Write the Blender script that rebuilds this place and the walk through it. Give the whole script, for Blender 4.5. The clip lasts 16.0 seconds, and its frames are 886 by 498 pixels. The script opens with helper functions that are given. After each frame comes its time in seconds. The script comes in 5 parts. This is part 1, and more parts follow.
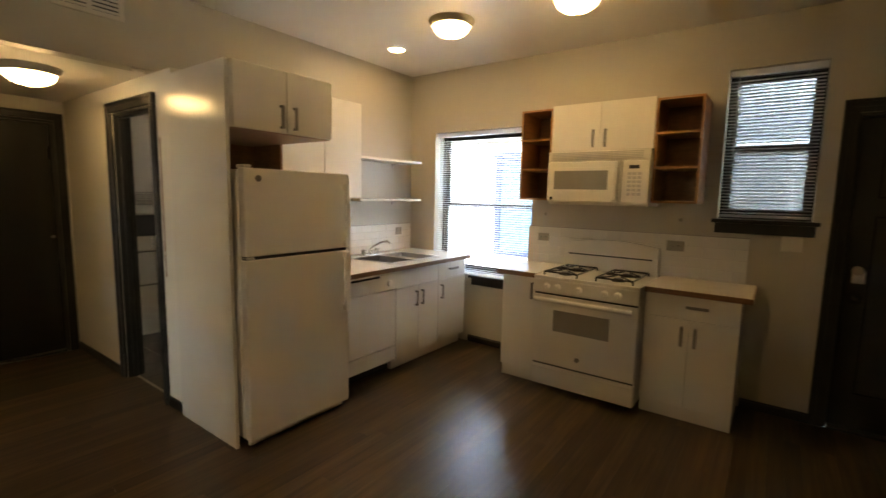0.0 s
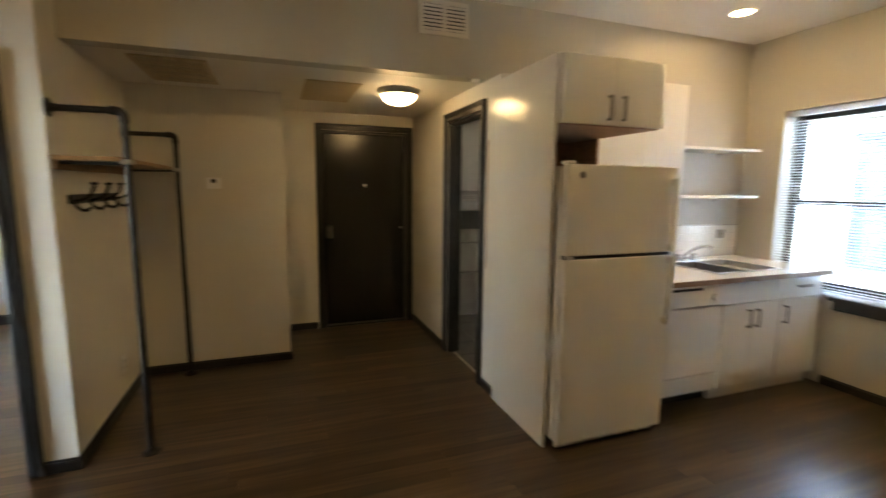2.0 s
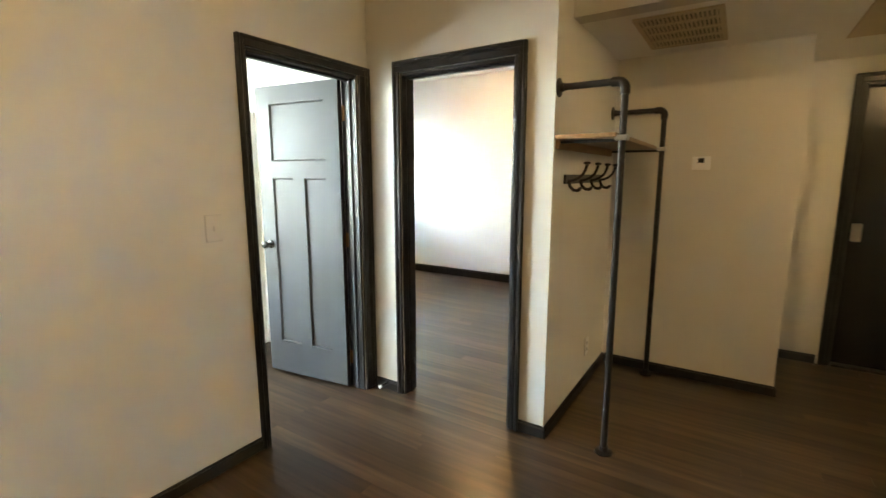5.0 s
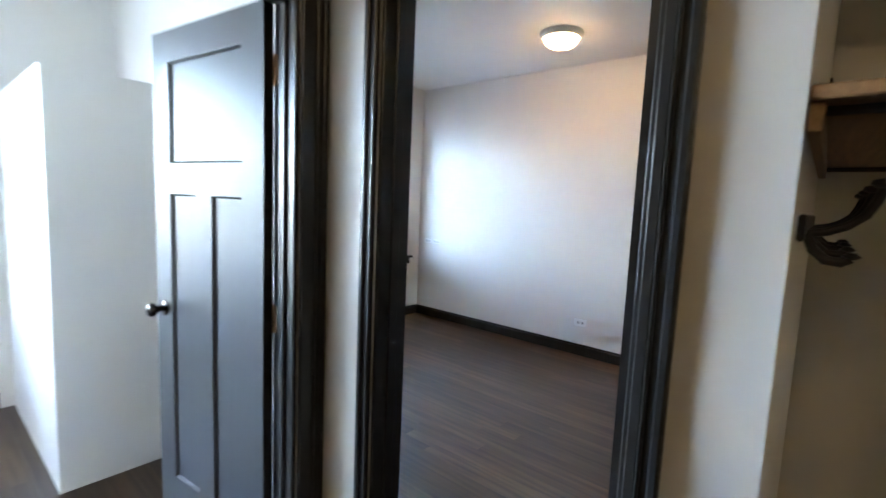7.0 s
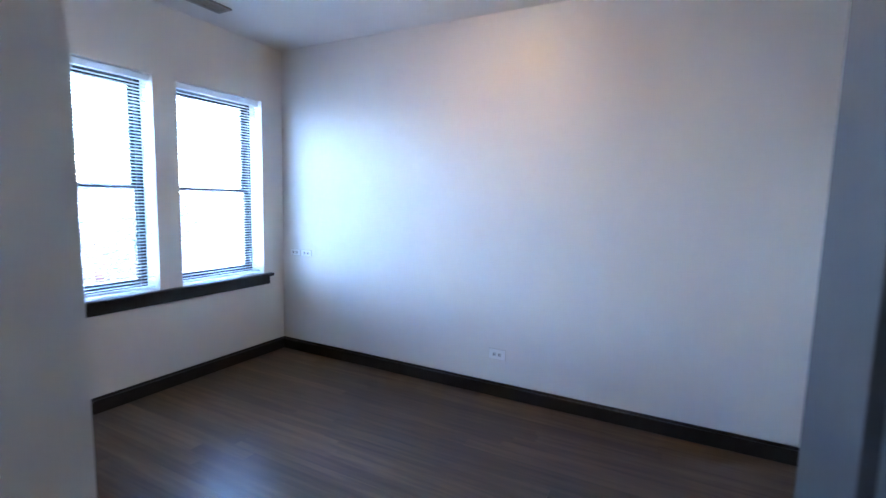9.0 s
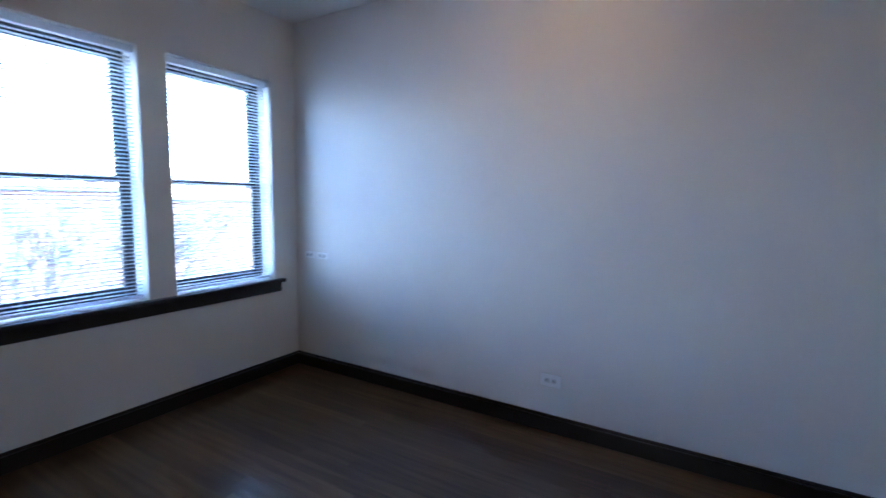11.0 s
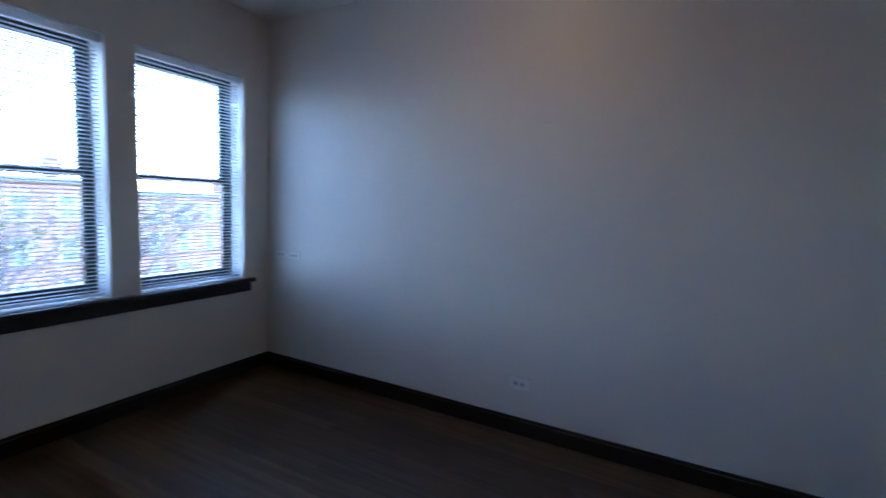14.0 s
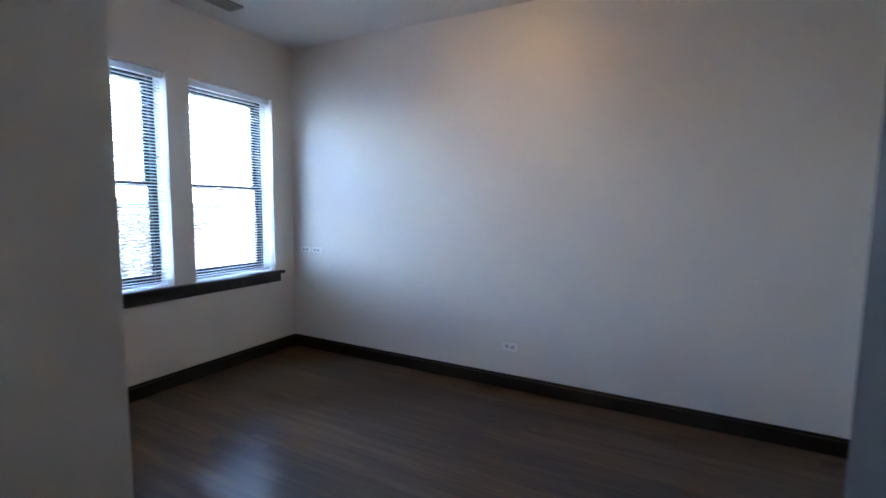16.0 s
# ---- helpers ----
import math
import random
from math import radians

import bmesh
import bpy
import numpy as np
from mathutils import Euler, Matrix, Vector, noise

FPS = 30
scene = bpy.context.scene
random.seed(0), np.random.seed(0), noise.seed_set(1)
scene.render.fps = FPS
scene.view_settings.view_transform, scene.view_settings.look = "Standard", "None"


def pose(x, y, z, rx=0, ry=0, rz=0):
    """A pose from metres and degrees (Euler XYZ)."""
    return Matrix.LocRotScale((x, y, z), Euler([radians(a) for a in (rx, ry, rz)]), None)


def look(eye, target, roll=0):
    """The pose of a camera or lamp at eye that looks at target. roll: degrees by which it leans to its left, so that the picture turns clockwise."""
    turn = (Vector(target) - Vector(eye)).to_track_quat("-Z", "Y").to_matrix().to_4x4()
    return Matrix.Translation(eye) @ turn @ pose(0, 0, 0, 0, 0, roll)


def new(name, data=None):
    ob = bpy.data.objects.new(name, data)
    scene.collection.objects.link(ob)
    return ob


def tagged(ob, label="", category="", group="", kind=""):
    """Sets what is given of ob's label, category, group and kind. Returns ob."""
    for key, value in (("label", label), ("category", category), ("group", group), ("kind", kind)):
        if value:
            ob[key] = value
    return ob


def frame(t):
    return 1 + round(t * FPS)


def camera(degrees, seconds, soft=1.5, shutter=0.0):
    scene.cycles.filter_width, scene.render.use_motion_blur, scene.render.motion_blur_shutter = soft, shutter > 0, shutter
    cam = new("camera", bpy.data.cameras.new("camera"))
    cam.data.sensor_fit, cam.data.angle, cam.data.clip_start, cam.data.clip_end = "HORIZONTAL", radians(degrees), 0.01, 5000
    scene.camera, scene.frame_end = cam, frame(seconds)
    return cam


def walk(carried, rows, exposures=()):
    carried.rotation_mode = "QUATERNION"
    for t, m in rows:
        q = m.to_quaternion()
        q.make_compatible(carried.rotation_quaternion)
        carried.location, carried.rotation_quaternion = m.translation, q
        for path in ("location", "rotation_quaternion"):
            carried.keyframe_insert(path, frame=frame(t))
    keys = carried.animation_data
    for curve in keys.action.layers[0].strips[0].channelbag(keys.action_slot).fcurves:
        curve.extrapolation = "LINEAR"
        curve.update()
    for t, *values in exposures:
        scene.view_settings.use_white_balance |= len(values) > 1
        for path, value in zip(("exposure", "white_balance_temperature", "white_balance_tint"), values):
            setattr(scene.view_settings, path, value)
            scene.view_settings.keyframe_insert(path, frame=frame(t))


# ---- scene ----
cam = camera(88.5, 16.0, shutter=0.5)
PATH = [
    (0, (3.242, 0.182, 1.475), (2.069, 1.785, 1.24), 1.2),
    (0.5, (3.2, 0.156, 1.471), (1.852, 1.614, 1.233), 1.6),
    (1, (3.126, 0.123, 1.463), (1.579, 1.365, 1.212), 0.8),
    (1.5, (3.019, 0.112, 1.45), (1.352, 1.185, 1.186), 1.0),
    (2, (2.947, 0.104, 1.471), (1.084, 0.782, 1.205), 0.5),
    (2.5, (2.94, 0.115, 1.466), (0.967, 0.331, 1.215), 1.1),
    (3, (2.984, 0.223, 1.404), (1.009, 0.004, 1.18), 1.5),
    (3.5, (2.967, 0.147, 1.411), (1.066, -0.414, 1.143), 1.7),
    (4, (2.851, 0.033, 1.412), (1.034, -0.77, 1.177), 1.9),
    (4.5, (2.7, -0.038, 1.422), (0.962, -1.002, 1.191), 0.4),
    (4.7, (2.614, -0.073, 1.417), (0.915, -1.086, 1.116), 0.2),
    (6.8, (1.197, -0.76, 1.417), (-0.278, -2.097, 1.237), 2.4),
    (7, (1.106, -0.874, 1.417), (-0.418, -2.151, 1.204), 2.5),
    (7.5, (0.838, -1.092, 1.421), (-0.753, -2.281, 1.189), 1.4),
    (8, (0.557, -1.269, 1.427), (-1.072, -2.417, 1.261), 2.1),
    (8.5, (0.332, -1.411, 1.418), (-1.388, -2.405, 1.19), 2.5),
    (8.7, (0.214, -1.429, 1.428), (-1.551, -2.342, 1.212), 1.5),
    (10.8, (-0.417, -1.775, 1.349), (-2.174, -2.711, 1.161), 0.7),
    (11, (-0.447, -1.798, 1.359), (-2.155, -2.817, 1.15), 0.8),
    (11.5, (-0.549, -1.848, 1.363), (-2.04, -3.165, 1.159), 1.6),
    (12, (-0.587, -1.847, 1.358), (-1.821, -3.404, 1.132), 1.5),
    (12.5, (-0.534, -1.877, 1.373), (-1.653, -3.515, 1.121), 2.0),
    (13, (-0.556, -1.845, 1.36), (-1.733, -3.444, 1.119), 2.0),
    (13.5, (-0.502, -1.843, 1.359), (-1.997, -3.156, 1.157), 2.9),
    (14, (-0.435, -1.784, 1.373), (-2.199, -2.705, 1.173), 2.4),
    (14.5, (-0.424, -1.687, 1.384), (-2.277, -2.411, 1.176), 2.0),
    (15, (-0.327, -1.624, 1.373), (-2.16, -2.397, 1.166), 1.9),
    (15.5, (-0.091, -1.62, 1.372), (-1.905, -2.44, 1.175), 2.1),
    (16, (0.099, -1.509, 1.331), (-1.665, -2.433, 1.143), 0.7),
]
EXPOSURES = [(0, 6.14, 8600, 9), (1.5, 6.3, 8100, 8), (2.5, 6.72, 7150, 6), (3.5, 7.18, 7200, 4), (4.5, 7.32, 7450, 4), (6.8, 6.35, 6000, 10), (7.5, 6.35, 5450, 12), (8.2, 6.33, 5000, 13),
             (8.7, 6.28, 4900, 14), (11, 5.25, 4900, 15), (12.5, 4.68, 4850, 15), (13.2, 4.48, 4900, 15), (14, 4.38, 4950, 14), (15, 4.85, 5100, 14), (16, 5.4, 5500, 13)]
walk(cam, [(t, look(eye, target, roll)) for t, eye, target, roll in PATH], EXPOSURES)

# ---------------------------------------------------------------- light
world = bpy.data.worlds.new("world")
scene.world = world
world.use_nodes = True
wn = world.node_tree.nodes
sky = wn.new("ShaderNodeTexSky")
sky.sky_type = "NISHITA"
sky.sun_disc = False
sky.sun_elevation, sky.sun_rotation = radians(50), radians(-90)
sky.air_density, sky.dust_density = 1.0, 0.6
world.node_tree.links.new(sky.outputs[0], wn["Background"].inputs[0])
wn["Background"].inputs[1].default_value = 0.15
sun = new("sun", bpy.data.lights.new("sun", "SUN"))
sun.data.energy, sun.data.angle, sun.data.color = 1.2, radians(10), (1.0, 0.96, 0.9)
sun.matrix_basis = look((-30, 0, 36), (0, 0, 0))
# daylight in the opening of the second bedroom's window
area = new("window_daylight", bpy.data.lights.new("window_daylight", "AREA"))
area.data.shape, area.data.size, area.data.size_y = "RECTANGLE", 1.85, 1.7
area.data.energy, area.data.color = 1.2, (0.86, 0.93, 1.0)
area.matrix_basis = look((1.925, -4.80, 1.45), (1.925, -2.0, 1.2))
LAMP = 0.46       # emission of the ceiling lamps' glass
WARM = (1.0, 0.68, 0.34)

# ---------------------------------------------------------------- plan
CEIL = 2.71       # living room and bedrooms
HALL = 2.21       # dropped ceiling of the entry
YK = 4.0          # kitchen window wall
XE = 5.2          # far end of the living room
YS = -2.12        # wall with the grey door
XD = 0.23         # wall with the bedroom doorway
YH = -0.915       # coat rack wall
XT = -1.03        # thermostat wall
XN = -1.846       # entry door wall
YB = 1.50         # bathroom wall
XW = -3.003       # bedroom long wall
YW = -4.71       # bedroom window wall


# ---------------------------------------------------------------- materials
def mat(name, color, rough=0.5, metal=0.0, vary=0.0, scale=6.0, bump=0.0, bscale=60.0, stretch=(1, 1, 1), color2=None,
        rvary=0.0, perobj=0.0, spec=0.5, coat=0.0):
    m = bpy.data.materials.new(name)
    m.use_nodes = True
    nt = m.node_tree
    N, L = nt.nodes, nt.links
    p = N["Principled BSDF"]
    p.inputs["Base Color"].default_value = (*color, 1)
    p.inputs["Roughness"].default_value = rough
    p.inputs["Metallic"].default_value = metal
    p.inputs["Specular IOR Level"].default_value = spec
    p.inputs["Coat Weight"].default_value = coat
    tc = N.new("ShaderNodeTexCoord")
    mp = N.new("ShaderNodeMapping")
    mp.inputs["Scale"].default_value = stretch
    L.new(tc.outputs["Object"], mp.inputs["Vector"])
    if vary or rvary or perobj:
        n1 = N.new("ShaderNodeTexNoise")
        n1.inputs["Scale"].default_value = scale
        n1.inputs["Detail"].default_value = 6
        n1.inputs["Roughness"].default_value = 0.62
        L.new(mp.outputs[0], n1.inputs["Vector"])
        if vary:
            c2 = color2 or tuple(c * (1 - vary) for c in color)
            mx = N.new("ShaderNodeMix")
            mx.data_type = "RGBA"
            mx.inputs["A"].default_value = (*color, 1)
            mx.inputs["B"].default_value = (*c2, 1)
            ramp = N.new("ShaderNodeMapRange")
            ramp.inputs["From Min"].default_value = 0.35
            ramp.inputs["From Max"].default_value = 0.68
            L.new(n1.outputs["Fac"], ramp.inputs["Value"])
            L.new(ramp.outputs[0], mx.inputs["Factor"])
            out = mx.outputs["Result"]
            if perobj:
                oi = N.new("ShaderNodeObjectInfo")
                r2 = N.new("ShaderNodeMapRange")
                r2.inputs["To Min"].default_value = 1 - perobj
                r2.inputs["To Max"].default_value = 1 + perobj
                L.new(oi.outputs["Random"], r2.inputs["Value"])
                hs = N.new("ShaderNodeHueSaturation")
                L.new(r2.outputs[0], hs.inputs["Value"])
                L.new(out, hs.inputs["Color"])
                out = hs.outputs[0]
            L.new(out, p.inputs["Base Color"])
        if rvary:
            r = N.new("ShaderNodeMapRange")
            r.inputs["To Min"].default_value = max(0.02, rough - rvary)
            r.inputs["To Max"].default_value = rough + rvary
            L.new(n1.outputs["Fac"], r.inputs["Value"])
            L.new(r.outputs[0], p.inputs["Roughness"])
    if bump:
        n2 = N.new("ShaderNodeTexNoise")
        n2.inputs["Scale"].default_value = bscale
        n2.inputs["Detail"].default_value = 3
        L.new(mp.outputs[0], n2.inputs["Vector"])
        b = N.new("ShaderNodeBump")
        b.inputs["Strength"].default_value = bump
        b.inputs["Distance"].default_value = 0.002
        L.new(n2.outputs["Fac"], b.inputs["Height"])
        L.new(b.outputs[0], p.inputs["Normal"])
    return m


def glow(name, color, strength):
    m = mat(name, (0.9, 0.88, 0.84), 0.35)
    p = m.node_tree.nodes["Principled BSDF"]
    p.inputs["Emission Color"].default_value = (*color, 1)
    p.inputs["Emission Strength"].default_value = strength
    return m


def glass_mat():
    m = mat("window_glass", (1, 1, 1), 0.0)
    p = m.node_tree.nodes["Principled BSDF"]
    p.inputs["Transmission Weight"].default_value = 1.0
    p.inputs["IOR"].default_value = 1.45
    return m


PAINT = mat("wall_paint", (0.76, 0.74, 0.695), 0.43, vary=0.05, scale=1.3, bump=0.25, bscale=170, rvary=0.06)
CREAM = mat("cream_wall_paint", (0.69, 0.665, 0.60), 0.43, vary=0.05, scale=1.3, bump=0.25, bscale=170, rvary=0.06)
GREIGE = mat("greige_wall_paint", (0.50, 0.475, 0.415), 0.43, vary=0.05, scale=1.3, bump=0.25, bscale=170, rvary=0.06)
CEILP = mat("ceiling_paint", (0.80, 0.78, 0.74), 0.7, vary=0.04, scale=1.1, bump=0.25, bscale=120)
BLACK = mat("black_trim_paint", (0.018, 0.017, 0.016), 0.34, vary=0.35, scale=5, bump=0.05, bscale=45, rvary=0.04)
DOORBLACK = mat("black_door_paint", (0.014, 0.012, 0.010), 0.25, vary=0.4, scale=3, bump=0.06, bscale=30)
KNOB = mat("oiled_bronze", (0.012, 0.010, 0.010), 0.24, vary=0.2, scale=20)
GREY = mat("grey_door_paint", (0.066, 0.070, 0.075), 0.40, spec=0.4, vary=0.08, scale=2, bump=0.03, bscale=90)


def plank_mat(name, island):
    """Dark stained oak; the grain follows the place and is shifted and toned from plank to plank."""
    m = bpy.data.materials.new(name)
    m.use_nodes = True
    N, L = m.node_tree.nodes, m.node_tree.links
    p = N["Principled BSDF"]
    geo = N.new("ShaderNodeNewGeometry")
    rand = geo.outputs["Random Per Island"] if island else N.new("ShaderNodeObjectInfo").outputs["Random"]
    shift = N.new("ShaderNodeMath")
    shift.operation = "MULTIPLY"
    shift.inputs[1].default_value = 37.0
    L.new(rand, shift.inputs[0])
    add = N.new("ShaderNodeVectorMath")
    add.operation = "ADD"
    L.new(geo.outputs["Position"], add.inputs[0])
    L.new(shift.outputs[0], add.inputs[1])
    mp = N.new("ShaderNodeMapping")
    mp.inputs["Scale"].default_value = (14, 0.8, 14)
    L.new(add.outputs[0], mp.inputs["Vector"])

    def noise(scale, detail, vec):
        n = N.new("ShaderNodeTexNoise")
        n.inputs["Scale"].default_value = scale
        n.inputs["Detail"].default_value = detail
        L.new(vec, n.inputs["Vector"])
        return n.outputs["Fac"]
    grain = noise(2.5, 5, mp.outputs[0])
    ramp = N.new("ShaderNodeMapRange")
    ramp.inputs["From Min"].default_value = 0.3
    ramp.inputs["From Max"].default_value = 0.7
    L.new(grain, ramp.inputs["Value"])
    mx = N.new("ShaderNodeMix")
    mx.data_type = "RGBA"
    mx.inputs["A"].default_value = (0.034, 0.020, 0.011, 1)
    mx.inputs["B"].default_value = (0.098, 0.061, 0.035, 1)
    L.new(ramp.outputs[0], mx.inputs["Factor"])
    tone = N.new("ShaderNodeMapRange")
    tone.inputs["To Min"].default_value = 0.60
    tone.inputs["To Max"].default_value = 1.45
    L.new(rand, tone.inputs["Value"])
    hs = N.new("ShaderNodeHueSaturation")
    L.new(tone.outputs[0], hs.inputs["Value"])
    L.new(mx.outputs["Result"], hs.inputs["Color"])
    L.new(hs.outputs[0], p.inputs["Base Color"])
    wear = N.new("ShaderNodeMapRange")
    wear.inputs["To Min"].default_value = 0.278
    wear.inputs["To Max"].default_value = 0.305
    wear.inputs["From Min"].default_value = 0.3
    wear.inputs["From Max"].default_value = 0.7
    L.new(noise(2.0, 4, geo.outputs["Position"]), wear.inputs["Value"])
    L.new(wear.outputs[0], p.inputs["Roughness"])
    b = N.new("ShaderNodeBump")
    b.inputs["Strength"].default_value = 0.02
    b.inputs["Distance"].default_value = 0.002
    L.new(grain, b.inputs["Height"])
    L.new(b.outputs[0], p.inputs["Normal"])
    return m


PLANK = plank_mat("dark_oak", False)
PLANK_REST = plank_mat("dark_oak_joined", True)
CAB = mat("white_laminate", (0.80, 0.78, 0.72), 0.22, vary=0.03, scale=2, bump=0.05, bscale=80)
APPL = mat("bisque_enamel", (0.80, 0.77, 0.69), 0.28, vary=0.03, scale=2.5, bump=0.22, bscale=210)
STOVEW = mat("white_enamel", (0.80, 0.78, 0.73), 0.2, vary=0.03, scale=2, bump=0.03)
SOCKET = mat("socket_plastic", (0.64, 0.64, 0.63), 0.4, vary=0.04)
PLATE = mat("ivory_plate", (0.84, 0.84, 0.83), 0.35, vary=0.03)
WEATHER = mat("pale_porch_boards", (0.16, 0.16, 0.165), 0.75, vary=0.05, scale=0.6)
PLASTIC = mat("white_plastic", (0.78, 0.76, 0.71), 0.4, vary=0.03)
TOP = mat("white_counter_laminate", (0.72, 0.68, 0.61), 0.24, vary=0.08, scale=30, rvary=0.04)
EDGE = mat("brown_wood_edge", (0.20, 0.105, 0.05), 0.45, vary=0.4, scale=9, stretch=(1, 1, 12), bump=0.2)
WOOD = mat("beech_board", (0.45, 0.22, 0.085), 0.5, vary=0.3, scale=4, stretch=(2, 2, 14), bump=0.2, bscale=30)
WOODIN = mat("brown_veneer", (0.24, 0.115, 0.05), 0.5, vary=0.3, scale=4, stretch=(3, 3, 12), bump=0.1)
SHELFW = mat("pine_board", (0.36, 0.21, 0.095), 0.45, vary=0.35, scale=5, stretch=(1, 14, 14), bump=0.2)
STEEL = mat("brushed_steel", (0.56, 0.55, 0.53), 0.28, metal=1.0, vary=0.15, scale=20, stretch=(12, 1, 1))
NICKEL = mat("satin_nickel", (0.72, 0.68, 0.60), 0.42, metal=0.55, vary=0.05, scale=12)
PULL = mat("dark_satin_steel", (0.30, 0.285, 0.26), 0.30, metal=1.0, vary=0.15, scale=20)
CHROME = mat("chrome", (0.75, 0.74, 0.72), 0.12, metal=1.0, vary=0.05)
BRASS = mat("worn_brass", (0.45, 0.25, 0.10), 0.4, metal=1.0, vary=0.3, scale=30)
IRON = mat("black_iron", (0.022, 0.019, 0.017), 0.42, metal=0.3, vary=0.4, scale=20, bump=0.4, bscale=90)
TILEW = mat("white_glazed_tile", (0.79, 0.775, 0.73), 0.09, vary=0.04, scale=3, bump=0.3, bscale=11, perobj=0.03)
GROUT = mat("grout", (0.60, 0.58, 0.53), 0.85, vary=0.15, scale=40)
DARKG = mat("dark_glass", (0.05, 0.05, 0.048), 0.08)
MWGLASS = mat("tinted_oven_glass", (0.30, 0.285, 0.25), 0.1, vary=0.05)
RUBBER = mat("black_rubber", (0.015, 0.015, 0.015), 0.7, vary=0.2)
SLAT = mat("white_vinyl", (0.80, 0.81, 0.82), 0.4, vary=0.03)
snt = SLAT.node_tree
tl = snt.nodes.new("ShaderNodeBsdfTranslucent")
tl.inputs["Color"].default_value = (0.80, 0.81, 0.84, 1)
sm = snt.nodes.new("ShaderNodeMixShader")
sm.inputs[0].default_value = 0.4
snt.links.new(snt.nodes["Principled BSDF"].outputs[0], sm.inputs[1])
snt.links.new(tl.outputs[0], sm.inputs[2])
snt.links.new(sm.outputs[0], snt.nodes["Material Output"].inputs["Surface"])
GRILLE = mat("painted_grille", (0.66, 0.62, 0.54), 0.5, vary=0.06, scale=6)
TAN = mat("tan_panel", (0.50, 0.41, 0.27), 0.6, vary=0.08, scale=4)
GREYP = mat("metal_plate", (0.36, 0.34, 0.30), 0.35, metal=0.8, vary=0.1, scale=20)
BTILE = mat("bath_floor_tile", (0.11, 0.11, 0.11), 0.4, vary=0.3, scale=8)
PORC = mat("porcelain", (0.82, 0.82, 0.8), 0.1, vary=0.02)
MIRROR = mat("mirror", (0.9, 0.9, 0.9), 0.02, metal=1.0)
CLOTH = mat("white_towel", (0.7, 0.7, 0.7), 0.9, vary=0.1, scale=60, bump=0.6, bscale=300)
LAMPGLASS = glow("lit_opal_glass", WARM, LAMP)
# glass of the added living room lamp, brighter than the others
LIVGLASS = glow("added_lamp_glass", WARM, LAMP * 1.35)
BEDGLASS = glow("lit_dim_opal_glass", (1.0, 0.58, 0.24), LAMP * 1.35)
SPOTGLASS = glow("lit_recessed_lens", (1.0, 0.72, 0.42), LAMP * 3.5)
BATHGLASS = glow("lit_bath_glass", (1.0, 0.95, 0.88), LAMP * 0.7)
GLASS = glass_mat()
BRICK = mat("red_brick", (0.30, 0.17, 0.13), 0.85, vary=0.35, scale=0.8, bump=0.4, bscale=8)
WHITEBRICK = mat("white_painted_brick", (0.74, 0.74, 0.73), 0.8, vary=0.12, scale=5, stretch=(1, 1, 6), bump=0.4, bscale=14)
# sky reflection painted as a blue base colour; the pane barely reflects
BLUEPANE = mat("dim_blue_pane", (0.035, 0.06, 0.09), 0.5, spec=0.15)
# washed-out haze over the far windows is put into this pale grey
FARPANE = mat("hazed_far_pane", (0.16, 0.17, 0.18), 0.3, spec=0.25)
SIDING = mat("navy_window_paint", (0.020, 0.026, 0.058), 0.7, spec=0.2, vary=0.15, scale=1.5)
ROOFM = mat("flat_roof", (0.16, 0.155, 0.15), 0.9, vary=0.2, scale=0.7)
GRASS = mat("ground_cover", (0.13, 0.13, 0.09), 0.95, vary=0.5, scale=0.15, bump=0.3, bscale=3)
BARK = mat("bark", (0.10, 0.075, 0.055), 0.9, vary=0.4, scale=3, bump=0.4, bscale=20)
LEAF = mat("autumn_leaf", (0.16, 0.12, 0.045), 0.7, vary=0.6, scale=0.7, color2=(0.08, 0.10, 0.035))


# ---------------------------------------------------------------- mesh helpers
def box(bm, x0, x1, y0, y1, z0, z1, bevel=0.0, seg=1):
    x0, x1, y0, y1, z0, z1 = min(x0, x1), max(x0, x1), min(y0, y1), max(y0, y1), min(z0, z1), max(z0, z1)
    r = bmesh.ops.create_cube(bm, size=1.0)
    vs = r["verts"]
    for v in vs:
        v.co = Vector(((x0 + x1) / 2 + v.co.x * (x1 - x0), (y0 + y1) / 2 + v.co.y * (y1 - y0), (z0 + z1) / 2 + v.co.z * (z1 - z0)))
    if bevel:
        es = list({e for v in vs for e in v.link_edges})
        bmesh.ops.bevel(bm, geom=es, offset=bevel, segments=seg, profile=0.7, affect="EDGES")
    return bm


def nb(*boxes, bevel=0.0, seg=1):
    bm = bmesh.new()
    for b in boxes:
        box(bm, *b, bevel=bevel, seg=seg)
    return bm


def tube(bm, a, b, r, n=14, r2=None):
    a, b = Vector(a), Vector(b)
    d = b - a
    m = Matrix.Translation((a + b) / 2) @ d.to_track_quat("Z", "Y").to_matrix().to_4x4()
    bmesh.ops.create_cone(bm, cap_ends=True, segments=n, radius1=r, radius2=r if r2 is None else r2, depth=d.length, matrix=m)
    return bm


